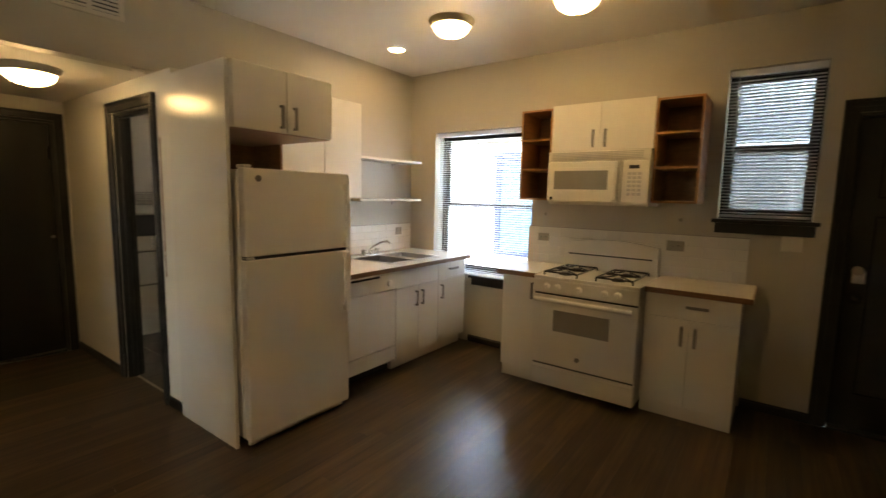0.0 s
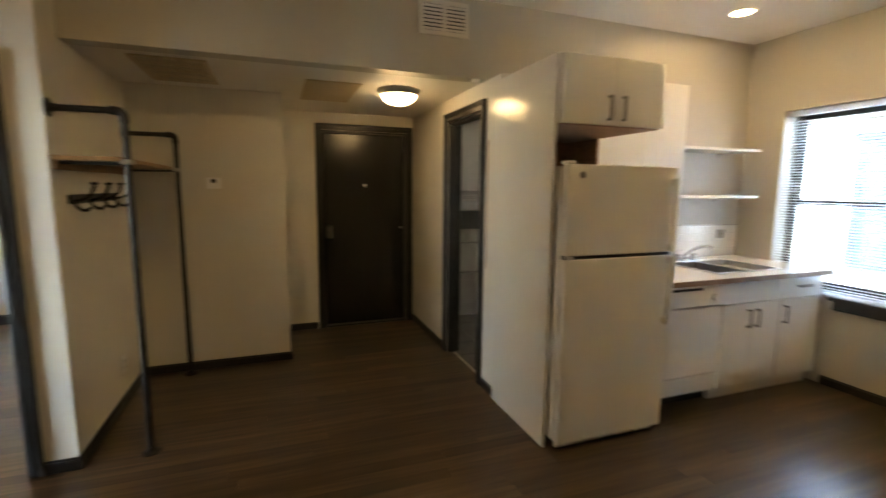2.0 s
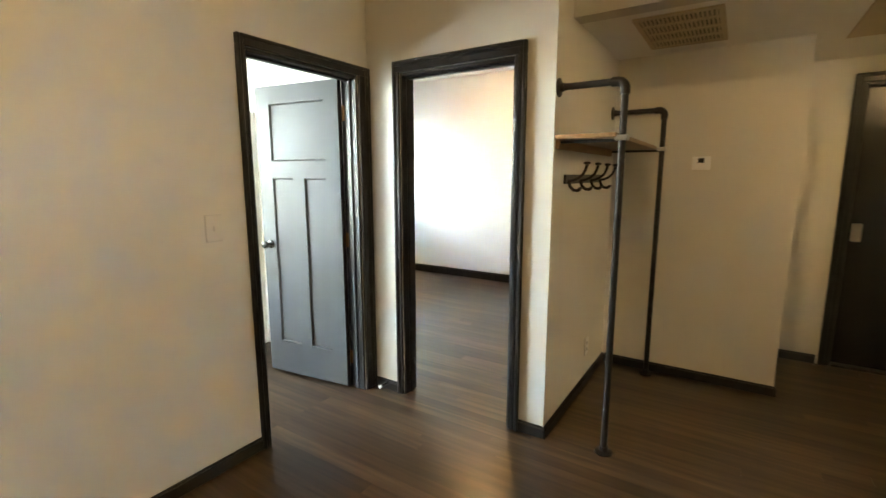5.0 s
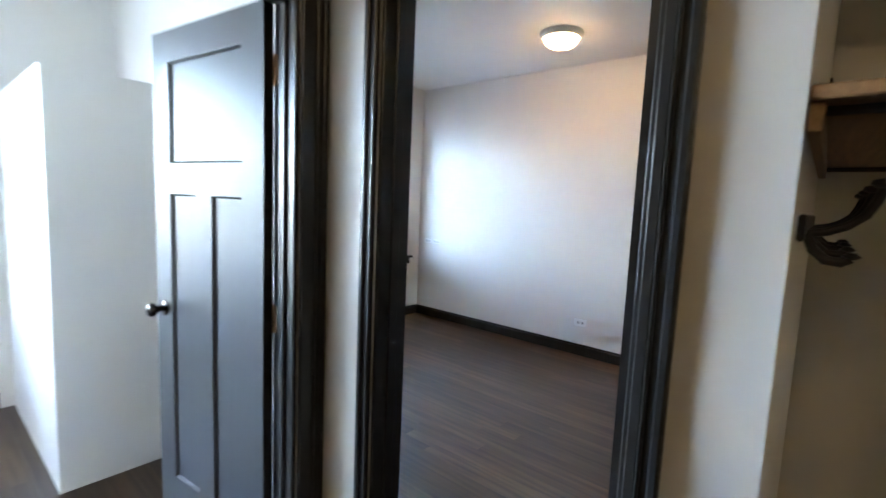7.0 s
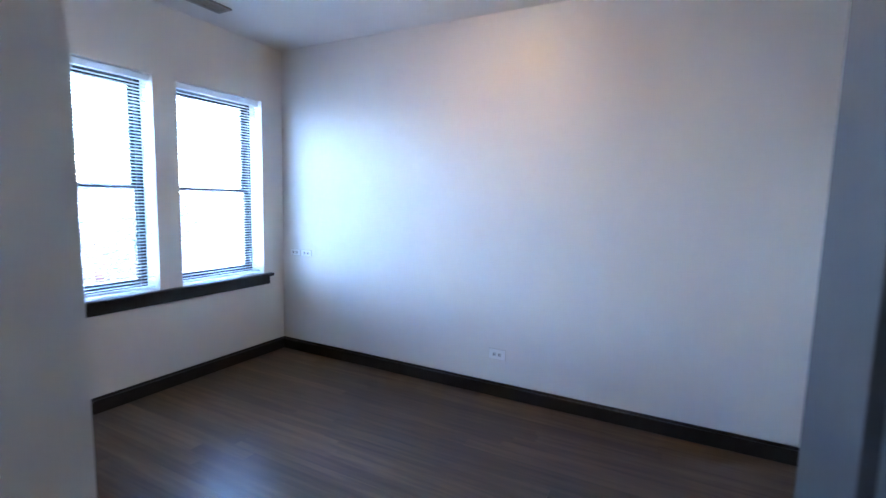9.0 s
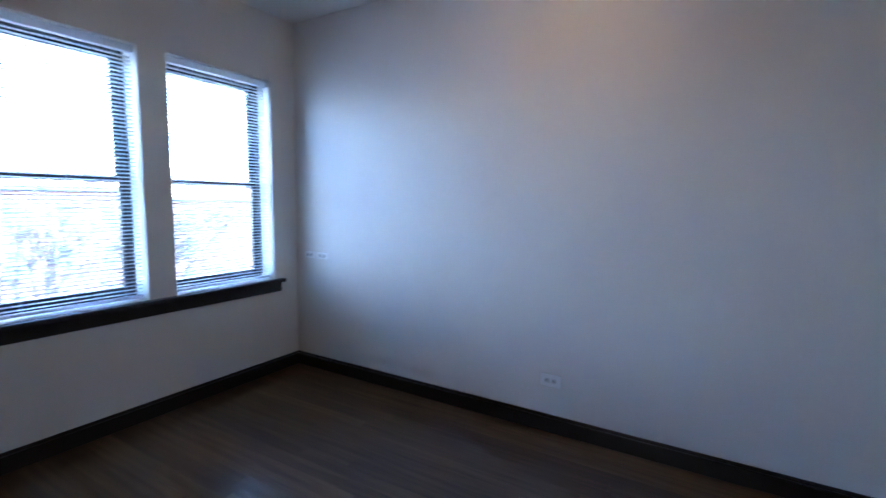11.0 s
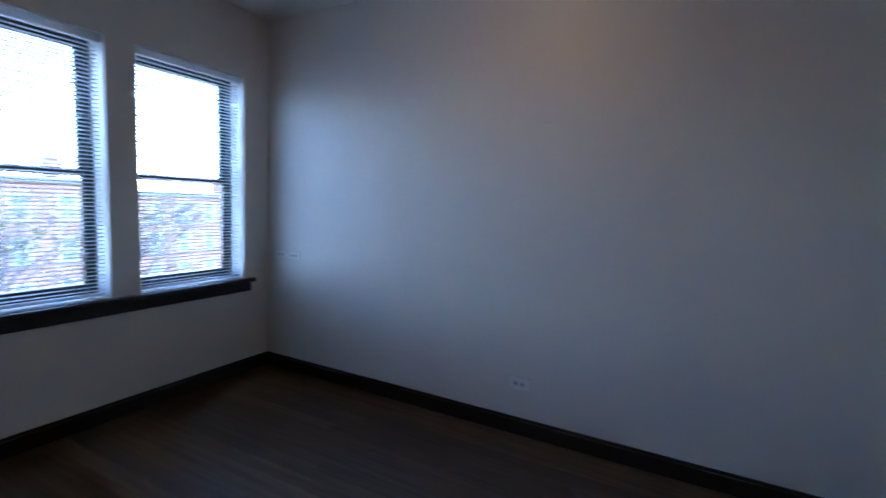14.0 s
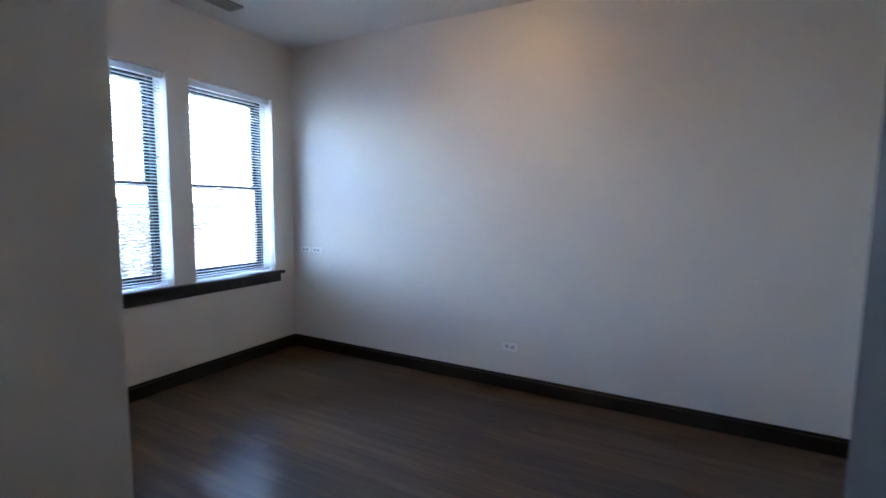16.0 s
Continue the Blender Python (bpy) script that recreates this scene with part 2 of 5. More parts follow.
def bent(bm, pts, r, n=10):
    """A round bar through the points."""
    pts = [Vector(p) for p in pts]
    rings = []
    for i, p in enumerate(pts):
        d = (pts[min(i + 1, len(pts) - 1)] - pts[max(i - 1, 0)]).normalized()
        q = d.to_track_quat("Z", "Y").to_matrix()
        rings.append([bm.verts.new(p + q @ Vector((r * math.cos(2 * math.pi * k / n), r * math.sin(2 * math.pi * k / n), 0))) for k in range(n)])
    for a, b in zip(rings, rings[1:]):
        for k in range(n):
            bm.faces.new((a[k], a[(k + 1) % n], b[(k + 1) % n], b[k]))
    bm.faces.new(rings[0][::-1])
    bm.faces.new(rings[-1])
    return bm


def lathe(bm, prof, center, n=32, axis="z"):
    """Turns a profile of (radius, height) round an upright axis through center."""
    rings = []
    for r, h in prof:
        ring = []
        for k in range(n):
            a = 2 * math.pi * k / n
            v = Vector((r * math.cos(a), r * math.sin(a), h))
            if axis == "x":
                v = Vector((v.z, v.x, v.y))
            elif axis == "y":
                v = Vector((v.x, v.z, v.y))
            ring.append(bm.verts.new(v + Vector(center)))
        rings.append(ring)
    for a, b in zip(rings, rings[1:]):
        for k in range(n):
            bm.faces.new((a[k], a[(k + 1) % n], b[(k + 1) % n], b[k]))
    for ring, flip in ((rings[0], True), (rings[-1], False)):
        bm.faces.new(ring[::-1] if flip else ring)
    bmesh.ops.recalc_face_normals(bm, faces=bm.faces[:])
    return bm


def world_of(ob):
    m = ob.matrix_basis.copy()
    while ob.parent:
        ob = ob.parent
        m = ob.matrix_basis @ m
    return m


def mesh_of(name, bm, material, smooth=False):
    me = bpy.data.meshes.new(name)
    bm.to_mesh(me)
    bm.free()
    me.materials.append(material)
    if smooth:
        for p in me.polygons:
            p.use_smooth = True
        me.set_sharp_from_angle(angle=radians(35))
    return me


def part(name, bm, material, parent, label="", smooth=False, local=False):
    """One mesh under a thing or a part; bm is in world places unless local."""
    if not local:
        bm.transform(world_of(parent).inverted())
    ob = new(name, mesh_of(name, bm, material, smooth))
    ob.parent = parent
    if label:
        tagged(ob, label)
    return ob


def thing(name, base, label, category, group="", kind="", rz=0.0):
    e = new(name)
    e.empty_display_size = 0.1
    e.matrix_basis = pose(*base, 0, 0, rz)
    return tagged(e, label, category, group, kind)


def solid(name, bm, material, label, category="", kind="", group="", smooth=False, base=None):
    """A thing that is one mesh, with its origin at base."""
    if base is not None:
        bm.transform(Matrix.Translation(-Vector(base)))
    ob = new(name, mesh_of(name, bm, material, smooth))
    if base is not None:
        ob.matrix_basis = Matrix.Translation(base)
    return tagged(ob, label, category, group, kind)


def piece(name, me, parent, place, m=None):
    """A piece that shares its mesh, at a place in its parent."""
    ob = new(name, me)
    ob.parent = parent
    ob.matrix_basis = m if m is not None else Matrix.Translation(place)
    return ob


def wall(name, axis, p0, p1, a0, a1, z0, z1, label, holes=(), material=None):
    """A wall between p0 and p1 on its axis, from a0 to a1 along it; holes are (a0, a1, z0, z1)."""
    bm = bmesh.new()
    cuts = sorted({a0, a1, *[h[0] for h in holes], *[h[1] for h in holes]})
    levels = sorted({z0, z1, *[z for h in holes for z in h[2:] if z0 < z < z1]})
    for u, v in zip(cuts, cuts[1:]):
        for lo, hi in zip(levels, levels[1:]):
            if any(h[0] <= u and v <= h[1] and h[2] <= lo and hi <= h[3] for h in holes):
                continue
            box(bm, *((p0, p1, u, v) if axis == "x" else (u, v, p0, p1)), lo, hi)
    bmesh.ops.remove_doubles(bm, verts=bm.verts[:], dist=1e-5)
    bm.verts.index_update()
    sets = {}
    for f in bm.faces:
        sets.setdefault(frozenset(w.index for w in f.verts), []).append(f)
    bmesh.ops.delete(bm, geom=[f for fs in sets.values() if len(fs) > 1 for f in fs], context="FACES_ONLY")
    return solid(name, bm, material or PAINT, label, "wall", "structure")


# ---------------------------------------------------------------- structure
T = 0.12
WHITE = "warm greige painted plaster wall"
CREAMY = "cream painted plaster wall"
W1 = (0.325, 1.44, 0.69, 2.11)      # kitchen window: x0, x1, z0, z1
W2 = (2.89, 3.43, 1.35, 2.38)       # high window beside the back door
BACKD = (3.60, 4.46, 0.0, 2.03)     # back door
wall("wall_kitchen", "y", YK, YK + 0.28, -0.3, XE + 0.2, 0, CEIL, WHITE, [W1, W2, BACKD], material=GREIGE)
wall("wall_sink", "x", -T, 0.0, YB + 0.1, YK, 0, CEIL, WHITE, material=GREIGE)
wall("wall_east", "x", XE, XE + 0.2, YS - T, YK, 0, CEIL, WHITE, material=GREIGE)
GD = (0.32, 1.072, 0.0, 2.01)        # opening of the grey door
wall("wall_south", "y", YS - T, YS, XD - T, XE, 0, CEIL, CREAMY, [GD], material=CREAM)
BD = (-1.865, -1.123, 0.0, 2.01)     # opening of the bedroom doorway
wall("wall_doorway", "x", XD - T, XD, YS, YH, 0, CEIL, CREAMY, [BD], material=CREAM)
wall("wall_rack", "y", YH - T, YH, XT - T, XD - T, 0, CEIL, CREAMY, material=CREAM)
wall("wall_thermostat", "x", XT - T, XT, YH, 0.167, 0, CEIL, "cream painted plaster wall with a thermostat", material=CREAM)
ED = (0.54, 1.42, 0.0, 2.04)
wall("wall_entry", "x", XN - T, XN, 0.167, YB, 0, HALL, CREAMY, [ED], material=CREAM)
wall("wall_jog", "y", 0.047, 0.167, XW - T, XT - T, 0, CEIL, WHITE)
BTH = (-0.76, -0.09, 0.0, 2.02)
wall("wall_bath", "y", YB, YB + 0.10, XN - T, -T, 0, HALL + 0.3, CREAMY, [BTH[:1] + (-T,) + BTH[2:]], material=CREAM)
wall("wall_bath_end", "y", YB, YB + 0.10, -T, 0.2, 0, HALL, CREAMY, [(-T,) + BTH[1:]], material=CREAM)
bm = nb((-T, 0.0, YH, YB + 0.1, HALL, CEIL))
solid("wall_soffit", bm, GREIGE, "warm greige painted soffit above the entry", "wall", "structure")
solid("ceiling_entry", nb((XT, -T, YH, YB, HALL, HALL + 0.08), (XN - T, XT, 0.167, YB, HALL, HALL + 0.08)), CEILP, "cream painted dropped ceiling", "ceiling", "structure")
solid("ceiling", nb((-T, XE, YH, YK, CEIL, CEIL + 0.1), (XD - T, XE, YS - T, YH, CEIL, CEIL + 0.1)), CEILP, "white painted living room ceiling", "ceiling", "structure")

# bedroom
LW = (-1.865, -1.185, 0.74, 2.23)
RW = (-2.78, -2.03, 0.74, 2.23)
R1W = (0.95, 2.9, 0.55, 2.35)
wall("wall_bedroom_long", "x", XW - T, XW, YW - 0.25, 0.047, 0, CEIL, "white painted bedroom wall")
wall("wall_bedroom_window", "y", YW - 0.25, YW, XW, 3.12, 0, CEIL, "white painted bedroom window wall", [RW, LW, R1W])
wall("wall_party", "x", 0.0, XD - T, YW, YS, 0, CEIL, "white painted wall between the bedrooms")
wall("wall_bedroom_east", "x", 3.0, 3.12, YW, YS - T, 0, CEIL, "white painted bedroom wall")
solid("ceiling_bedroom", nb((XW, XD - T, YW, YH - T, CEIL, CEIL + 0.1), (XW, XT - T, YH - T, 0.047, CEIL, CEIL + 0.1)), CEILP, "white painted bedroom ceiling", "ceiling", "structure")
solid("ceiling_second_bedroom", nb((XD - T, 3.0, YW, YS - T, CEIL, CEIL + 0.1)), CEILP, "white painted bedroom ceiling", "ceiling", "structure")
# bathroom
wall("wall_bath_far", "y", 3.3, 3.4, XN - T, -T, 0, HALL + 0.3, "grey painted bathroom wall")
wall("wall_bath_west", "x", XN - T, XN, YB + 0.1, 3.3, 0, HALL + 0.3, "grey painted bathroom wall")
solid("ceiling_bath", nb((XN, -T, YB + 0.1, 3.3, HALL + 0.15, HALL + 0.25)), CEILP, "white painted bathroom ceiling", "ceiling", "structure")


def baseboard(a, b, face, h=0.068, label="black painted baseboard"):
    """A baseboard with a small cap along a wall; face is (axis, place, side)."""
    axis, p, side = face
    bm = bmesh.new()
    for d, z0, z1 in ((0.016, 0.0, h * 0.82), (0.011, h * 0.82, h)):
        lo, hi = (p, p + side * d)
        if axis == "x":
            box(bm, lo, hi, a, b, z0, z1, bevel=0.003)
        else:
            box(bm, a, b, lo, hi, z0, z1, bevel=0.003)
    return solid("baseboard", bm, BLACK, label, "baseboard", "structure")


E = 0.016
for a, b, face in (
        (1.122, XE, ("y", YS, 1)), (YS + E, -1.905, ("x", XD, 1)), (-1.06, YH, ("x", XD, 1)), (XT, XD + E, ("y", YH, 1)),
        (YH + E, 0.167, ("x", XT, 1)), (XN + E, XT + E, ("y", 0.167, 1)), (0.19, 0.465, ("x", XN, 1)), (XN, -0.835, ("y", YB, -1)),
        (-0.015, 0.205, ("y", YB, -1)), (0.79, 1.47, ("y", YK, -1)), (3.13, 3.53, ("y", YK, -1)),
        (XW + E, -0.473, ("y", YW, 1)), (YW, 0.047, ("x", XW, 1)), (0.78, 3.0, ("y", YW, 1)), (YS, XE, ("x", XE, -1))):
    baseboard(a, b, face, 0.108 if face[1] in (XW, YW) else 0.068)


def casing(name, axis, p, side, a0, a1, top, w=0.075, label="black painted door casing", depth=T, stop=True, wl=None):
    """A moulded casing round an opening, with its jamb lining and stop; wl is the width of the low side's casing."""
    wl = wl or w
    e = thing(name, (p if axis == "x" else (a0 + a1) / 2, (a0 + a1) / 2 if axis == "x" else p, 0), label, "door frame", kind="structure")

    def put(nm, u0, u1, q0, q1, z0, z1, bev=0.004):
        bm = nb((q0, q1, u0, u1, z0, z1) if axis == "x" else (u0, u1, q0, q1, z0, z1), bevel=bev)
        return part(nm, bm, BLACK, e)
    for s, q in ((side, p), (-side, p - side * depth)):
        for nm, u0, u1 in (("side_casing", a0 - wl, a0), ("side_casing", a1, a1 + w)):
            put(nm, u0, u1, q, q + s * 0.018, 0, top)
            o0, o1 = (u0, u0 + 0.018) if u1 == a0 else (u1 - 0.018, u1)
            put("casing_bead", o0, o1, q + s * 0.018, q + s * 0.028, 0, top + w)
            if u1 - u0 < 0.05:
                continue
            m0, m1 = (u0 + 0.032, u0 + 0.042) if u1 == a0 else (u1 - 0.042, u1 - 0.032)
            put("casing_bead", m0, m1, q + s * 0.018, q + s * 0.023, 0, top + 0.04)
        put("head_casing", a0 - wl, a1 + w, q, q + s * 0.018, top, top + w)
        put("casing_bead", a0 - wl + 0.018, a1 + w - 0.018, q + s * 0.018, q + s * 0.028, top + w - 0.018, top + w)
        put("casing_bead", a0 - 0.033, a1 + 0.033, q + s * 0.018, q + s * 0.023, top + 0.033, top + 0.043)
    lo, hi = sorted((p, p - side * depth))
    put("jamb", a0, a0 + 0.014, lo, hi, 0, top)
    put("jamb", a1 - 0.014, a1, lo, hi, 0, top)
    put("head_jamb", a0 + 0.014, a1 - 0.014, lo, hi, top - 0.02, top)
    if stop:
        mid = (lo + hi) / 2
        put("door_stop", a0 + 0.014, a0 + 0.024, mid - 0.018, mid + 0.018, 0, top - 0.02)
        put("door_stop", a1 - 0.024, a1 - 0.014, mid - 0.018, mid + 0.018, 0, top - 0.02)
        put("door_stop", a0 + 0.024, a1 - 0.024, mid - 0.018, mid + 0.018, top - 0.032, top - 0.02)
    return e


casing("grey_door_casing", "y", YS, 1, GD[0], GD[1], GD[3], w=0.05, wl=0.088)
casing("bedroom_casing", "x", XD, 1, BD[0], BD[1], BD[3], w=0.063, wl=0.04)
casing("entry_casing", "x", XN, 1, ED[0], ED[1], ED[3], w=0.06)
casing("bath_casing", "y", YB, -1, BTH[0], BTH[1], BTH[3], w=0.07, depth=0.10)
casing("back_door_casing", "y", YK, -1, BACKD[0], BACKD[1], BACKD[3], w=0.08, depth=0.2)


def panel_door(name, m, w, h, material, label, panels, knob_side, knob_z=0.93, hinges=True, knob=True):
    """A door leaf with sunk panels, hinged at its origin and running along local x; panels are (x0, x1, z0, z1)."""
    e = new(name)
    e.matrix_basis = m
    tagged(e, label, "door", kind="structure")
    t = 0.035
    bm = bmesh.new()
    xs = sorted({0.0, w, *[p[0] for p in panels], *[p[1] for p in panels]})
    zs = sorted({0.0, h, *[p[2] for p in panels], *[p[3] for p in panels]})

    def sunk(x, z):
        return any(p[0] < x < p[1] and p[2] < z < p[3] for p in panels)
    vert = {}

    def V(x, y, z):
        k = (round(x, 4), round(y, 4), round(z, 4))
        if k not in vert:
            vert[k] = bm.verts.new(k)
        return vert[k]
    for i in range(len(xs) - 1):
        for j in range(len(zs) - 1):
            x0, x1, z0, z1 = xs[i], xs[i + 1], zs[j], zs[j + 1]
            if sunk((x0 + x1) / 2, (z0 + z1) / 2):
                continue
            for y, flip in ((0.0, False), (t, True)):
                q = [V(x0, y, z0), V(x1, y, z0), V(x1, y, z1), V(x0, y, z1)]
                bm.faces.new(q[::-1] if flip else q)
    for p in panels:
        for y, inn, flip in ((0.0, 0.011, False), (t, t - 0.011, True)):
            px = [x for x in xs if p[0] <= x <= p[1]]
            pz = [z for z in zs if p[2] <= z <= p[3]]
            rim = [(x, p[2]) for x in px] + [(p[1], z) for z in pz[1:]] + [(x, p[3]) for x in px[::-1][1:]] + [(p[0], z) for z in pz[::-1][1:-1]]
            c = 0.007
            inner = [(min(max(x, p[0] + c), p[1] - c), min(max(z, p[2] + c), p[3] - c)) for x, z in rim]
            o = [V(x, y, z) for x, z in rim]
            k = [V(x, inn, z) for x, z in inner]
            n = len(o)
            for a in range(n):
                q = [o[a], o[(a + 1) % n], k[(a + 1) % n], k[a]]
                if len(set(q)) == 4:
                    bm.faces.new(q[::-1] if flip else q)
            bm.faces.new(k[::-1] if flip else k)
    rim = [(x, 0.0) for x in xs] + [(w, z) for z in zs[1:]] + [(x, h) for x in xs[::-1][1:]] + [(0.0, z) for z in zs[::-1][1:-1]]
    n = len(rim)
    for a in range(n):
        (xa, za), (xb, zb) = rim[a], rim[(a + 1) % n]
        bm.faces.new([V(xa, t, za), V(xb, t, zb), V(xb, 0, zb), V(xa, 0, za)])
    bmesh.ops.recalc_face_normals(bm, faces=bm.faces[:])
    part("leaf", bm, material, e, local=True)
    if knob:
        for s in (-1, 1):
            y0 = 0.0 if s < 0 else t
            kx = w - 0.065 if knob_side > 0 else 0.065
            bm = lathe(bmesh.new(), [(0.030, 0), (0.030, s * 0.006), (0.012, s * 0.010), (0.011, s * 0.032), (0.022, s * 0.040), (0.028, s * 0.052),
                                     (0.024, s * 0.064), (0.010, s * 0.069)], (kx, y0, knob_z), n=20, axis="y")
            part("knob", bm, KNOB, e, "black round door knob", smooth=True, local=True)
        part("hinge_edge", nb((-0.0015, 0.0005, 0.0005, t - 0.0005, 0.001, h - 0.001)), BLACK, e, "black strip along the hinge edge", local=True)
        part("latch_plate", nb((w - 0.0005, w + 0.002, 0.006, t - 0.006, knob_z - 0.03, knob_z + 0.03)), BRASS, e, "worn brass latch plate", local=True)
    if hinges:
        for z in (0.2, h / 2, h - 0.2):
            bm = nb((-0.028, -0.002, -0.003, 0.001, z - 0.045, z + 0.045))
            tube(bm, (-0.006, -0.004, z - 0.048), (-0.006, -0.004, z + 0.048), 0.006, 10)
            part("hinge", bm, BRASS, e, "worn copper-coloured hinge", local=True)
    return e


def craftsman(w, lock=1.385, top=1.50):
    s = 0.115
    return [(s, w - s, top, 1.87), (s, w / 2 - 0.05, 0.23, lock), (w / 2 + 0.05, w - s, 0.23, lock)]


GW = 0.69
panel_door("door_grey", pose(GD[0] + 0.016, YS - T - 0.002, 0.012, 0, 0, -83), GW, 1.985, GREY, "grey painted three-panel door, open into the bright bedroom", craftsman(GW), 1)
BW = 0.715
panel_door("door_bedroom", pose(XD - T - 0.010, BD[1] - 0.033, 0.012, 0, 0, 190), BW, 1.985, GREY, "dark grey three-panel bedroom door, swung open against the wall", craftsman(BW), 1, knob_z=0.962)
# entry door: a flush slab
e = panel_door("door_entry", pose(XN - 0.055, ED[0] + 0.022, 0.012, 0, 0, 90), 0.836, 2.005, DOORBLACK, "black painted flush steel entry door, closed", [], 1, hinges=False, knob=False)
e2 = thing("door_hardware", (XN - 0.02, ED[0], 1.0), "metal lock plate, peephole and lever of the entry door", "door hardware", kind="structure")
part("lock_plate", nb((XN - 0.056, XN - 0.045, 0.575, 0.635, 0.94, 1.07), bevel=0.004), STEEL, e2, "brushed steel lock plate")
part("peephole", lathe(bmesh.new(), [(0.016, 0), (0.016, 0.006), (0.009, 0.010)], (XN - 0.055, 0.98, 1.49), 16, "x"), CHROME, e2, "chrome peephole")
part("hinge", nb((XN - 0.056, XN - 0.04, 1.375, 1.395, 1.72, 1.82), bevel=0.003), IRON, e2)
part("door_chain", nb((XN - 0.056, XN - 0.035, 1.36, 1.385, 1.03, 1.05), bevel=0.003), STEEL, e2)
e = panel_door("door_back", pose(BACKD[0] + 0.02, YK + 0.06, 0.012, 0, 0, 0), 0.82, 1.99, DOORBLACK, "black painted back door, closed, beside the kitchen", craftsman(0.82), -1, knob_z=0.86, hinges=False)
part("lock_plate", nb((3.655 - BACKD[0] - 0.02, 3.725 - BACKD[0] - 0.02, -0.008, -0.0005, 0.955, 1.04), bevel=0.004), CHROME, e, "bright steel deadbolt plate", local=True)
part("deadbolt", lathe(bmesh.new(), [(0.03, 0), (0.03, -0.012), (0.02, -0.02)], (BACKD[0] + 0.085, YK + 0.058, 1.05), 20, "y"), STEEL, e, "steel deadbolt")


# sills added to stop daylight leaking under the closed doors
for nm, b, lab in (("threshold", (XN - T, XN + 0.01, ED[0] + 0.02, ED[1] - 0.02, -0.02, 0.016), "added dark sill that blocks light under the entry door"),
                   ("threshold", (BACKD[0] + 0.02, BACKD[1] - 0.02, YK - 0.01, YK + 0.28, -0.02, 0.016), "added dark sill that blocks light under the back door")):
    solid(nm, nb(b, bevel=0.003), IRON, lab, "threshold", "structure")
# unseen slab, added to keep the sky out behind the entry door
solid("landing_light_block", nb((XN - T - 0.08, XN - T - 0.02, 0.3, 1.6, -0.1, 2.2)), PAINT, "unseen slab that blocks daylight behind the entry door", "wall", "structure")


# ---------------------------------------------------------------- windows with blinds
def window(name, x0, x1, z0, z1, wy, side, label):
    """A double-hung window in the wall face at wy; side is the way into the room (+1 or -1 on y)."""
    e = thing(name, ((x0 + x1) / 2, wy, z0), label, "window", kind="structure")
    d = -side
    q0 = wy + d * 0.15

    def put(nm, a0, a1, b0, b1, c0, c1, m, bev=0.003, label=""):
        return part(nm, nb((a0, a1, b0, b1, c0, c1), bevel=bev), m, e, label)
    put("frame_side", x0, x0 + 0.02, q0, q0 + d * 0.08, z0, z1, BLACK)
    put("frame_side", x1 - 0.02, x1, q0, q0 + d * 0.08, z0, z1, BLACK)
    put("frame_head", x0 + 0.02, x1 - 0.02, q0, q0 + d * 0.08, z1 - 0.03, z1, BLACK)
    put("frame_sill", x0 + 0.02, x1 - 0.02, q0, q0 + d * 0.08, z0, z0 + 0.03, BLACK)
    zm = z0 + (z1 - z0) * 0.485
    for nm, a, b, off in (("lower_sash", z0 + 0.03, zm + 0.02, 0.012), ("upper_sash", zm - 0.02, z1 - 0.03, 0.045)):
        y0, y1 = q0 + d * off, q0 + d * (off + 0.03)
        bm = nb((x0 + 0.02, x0 + 0.058, y0, y1, a, b), (x1 - 0.058, x1 - 0.02, y0, y1, a, b),
                (x0 + 0.058, x1 - 0.058, y0, y1, a, a + 0.042), (x0 + 0.058, x1 - 0.058, y0, y1, b - 0.036, b))
        s = part(nm, bm, BLACK, e)
        g = part("pane", nb((x0 + 0.054, x1 - 0.054, (y0 + y1) / 2 - 0.002, (y0 + y1) / 2 + 0.002, a + 0.04, b - 0.035)), GLASS, s)
        g.visible_shadow = False
    return e


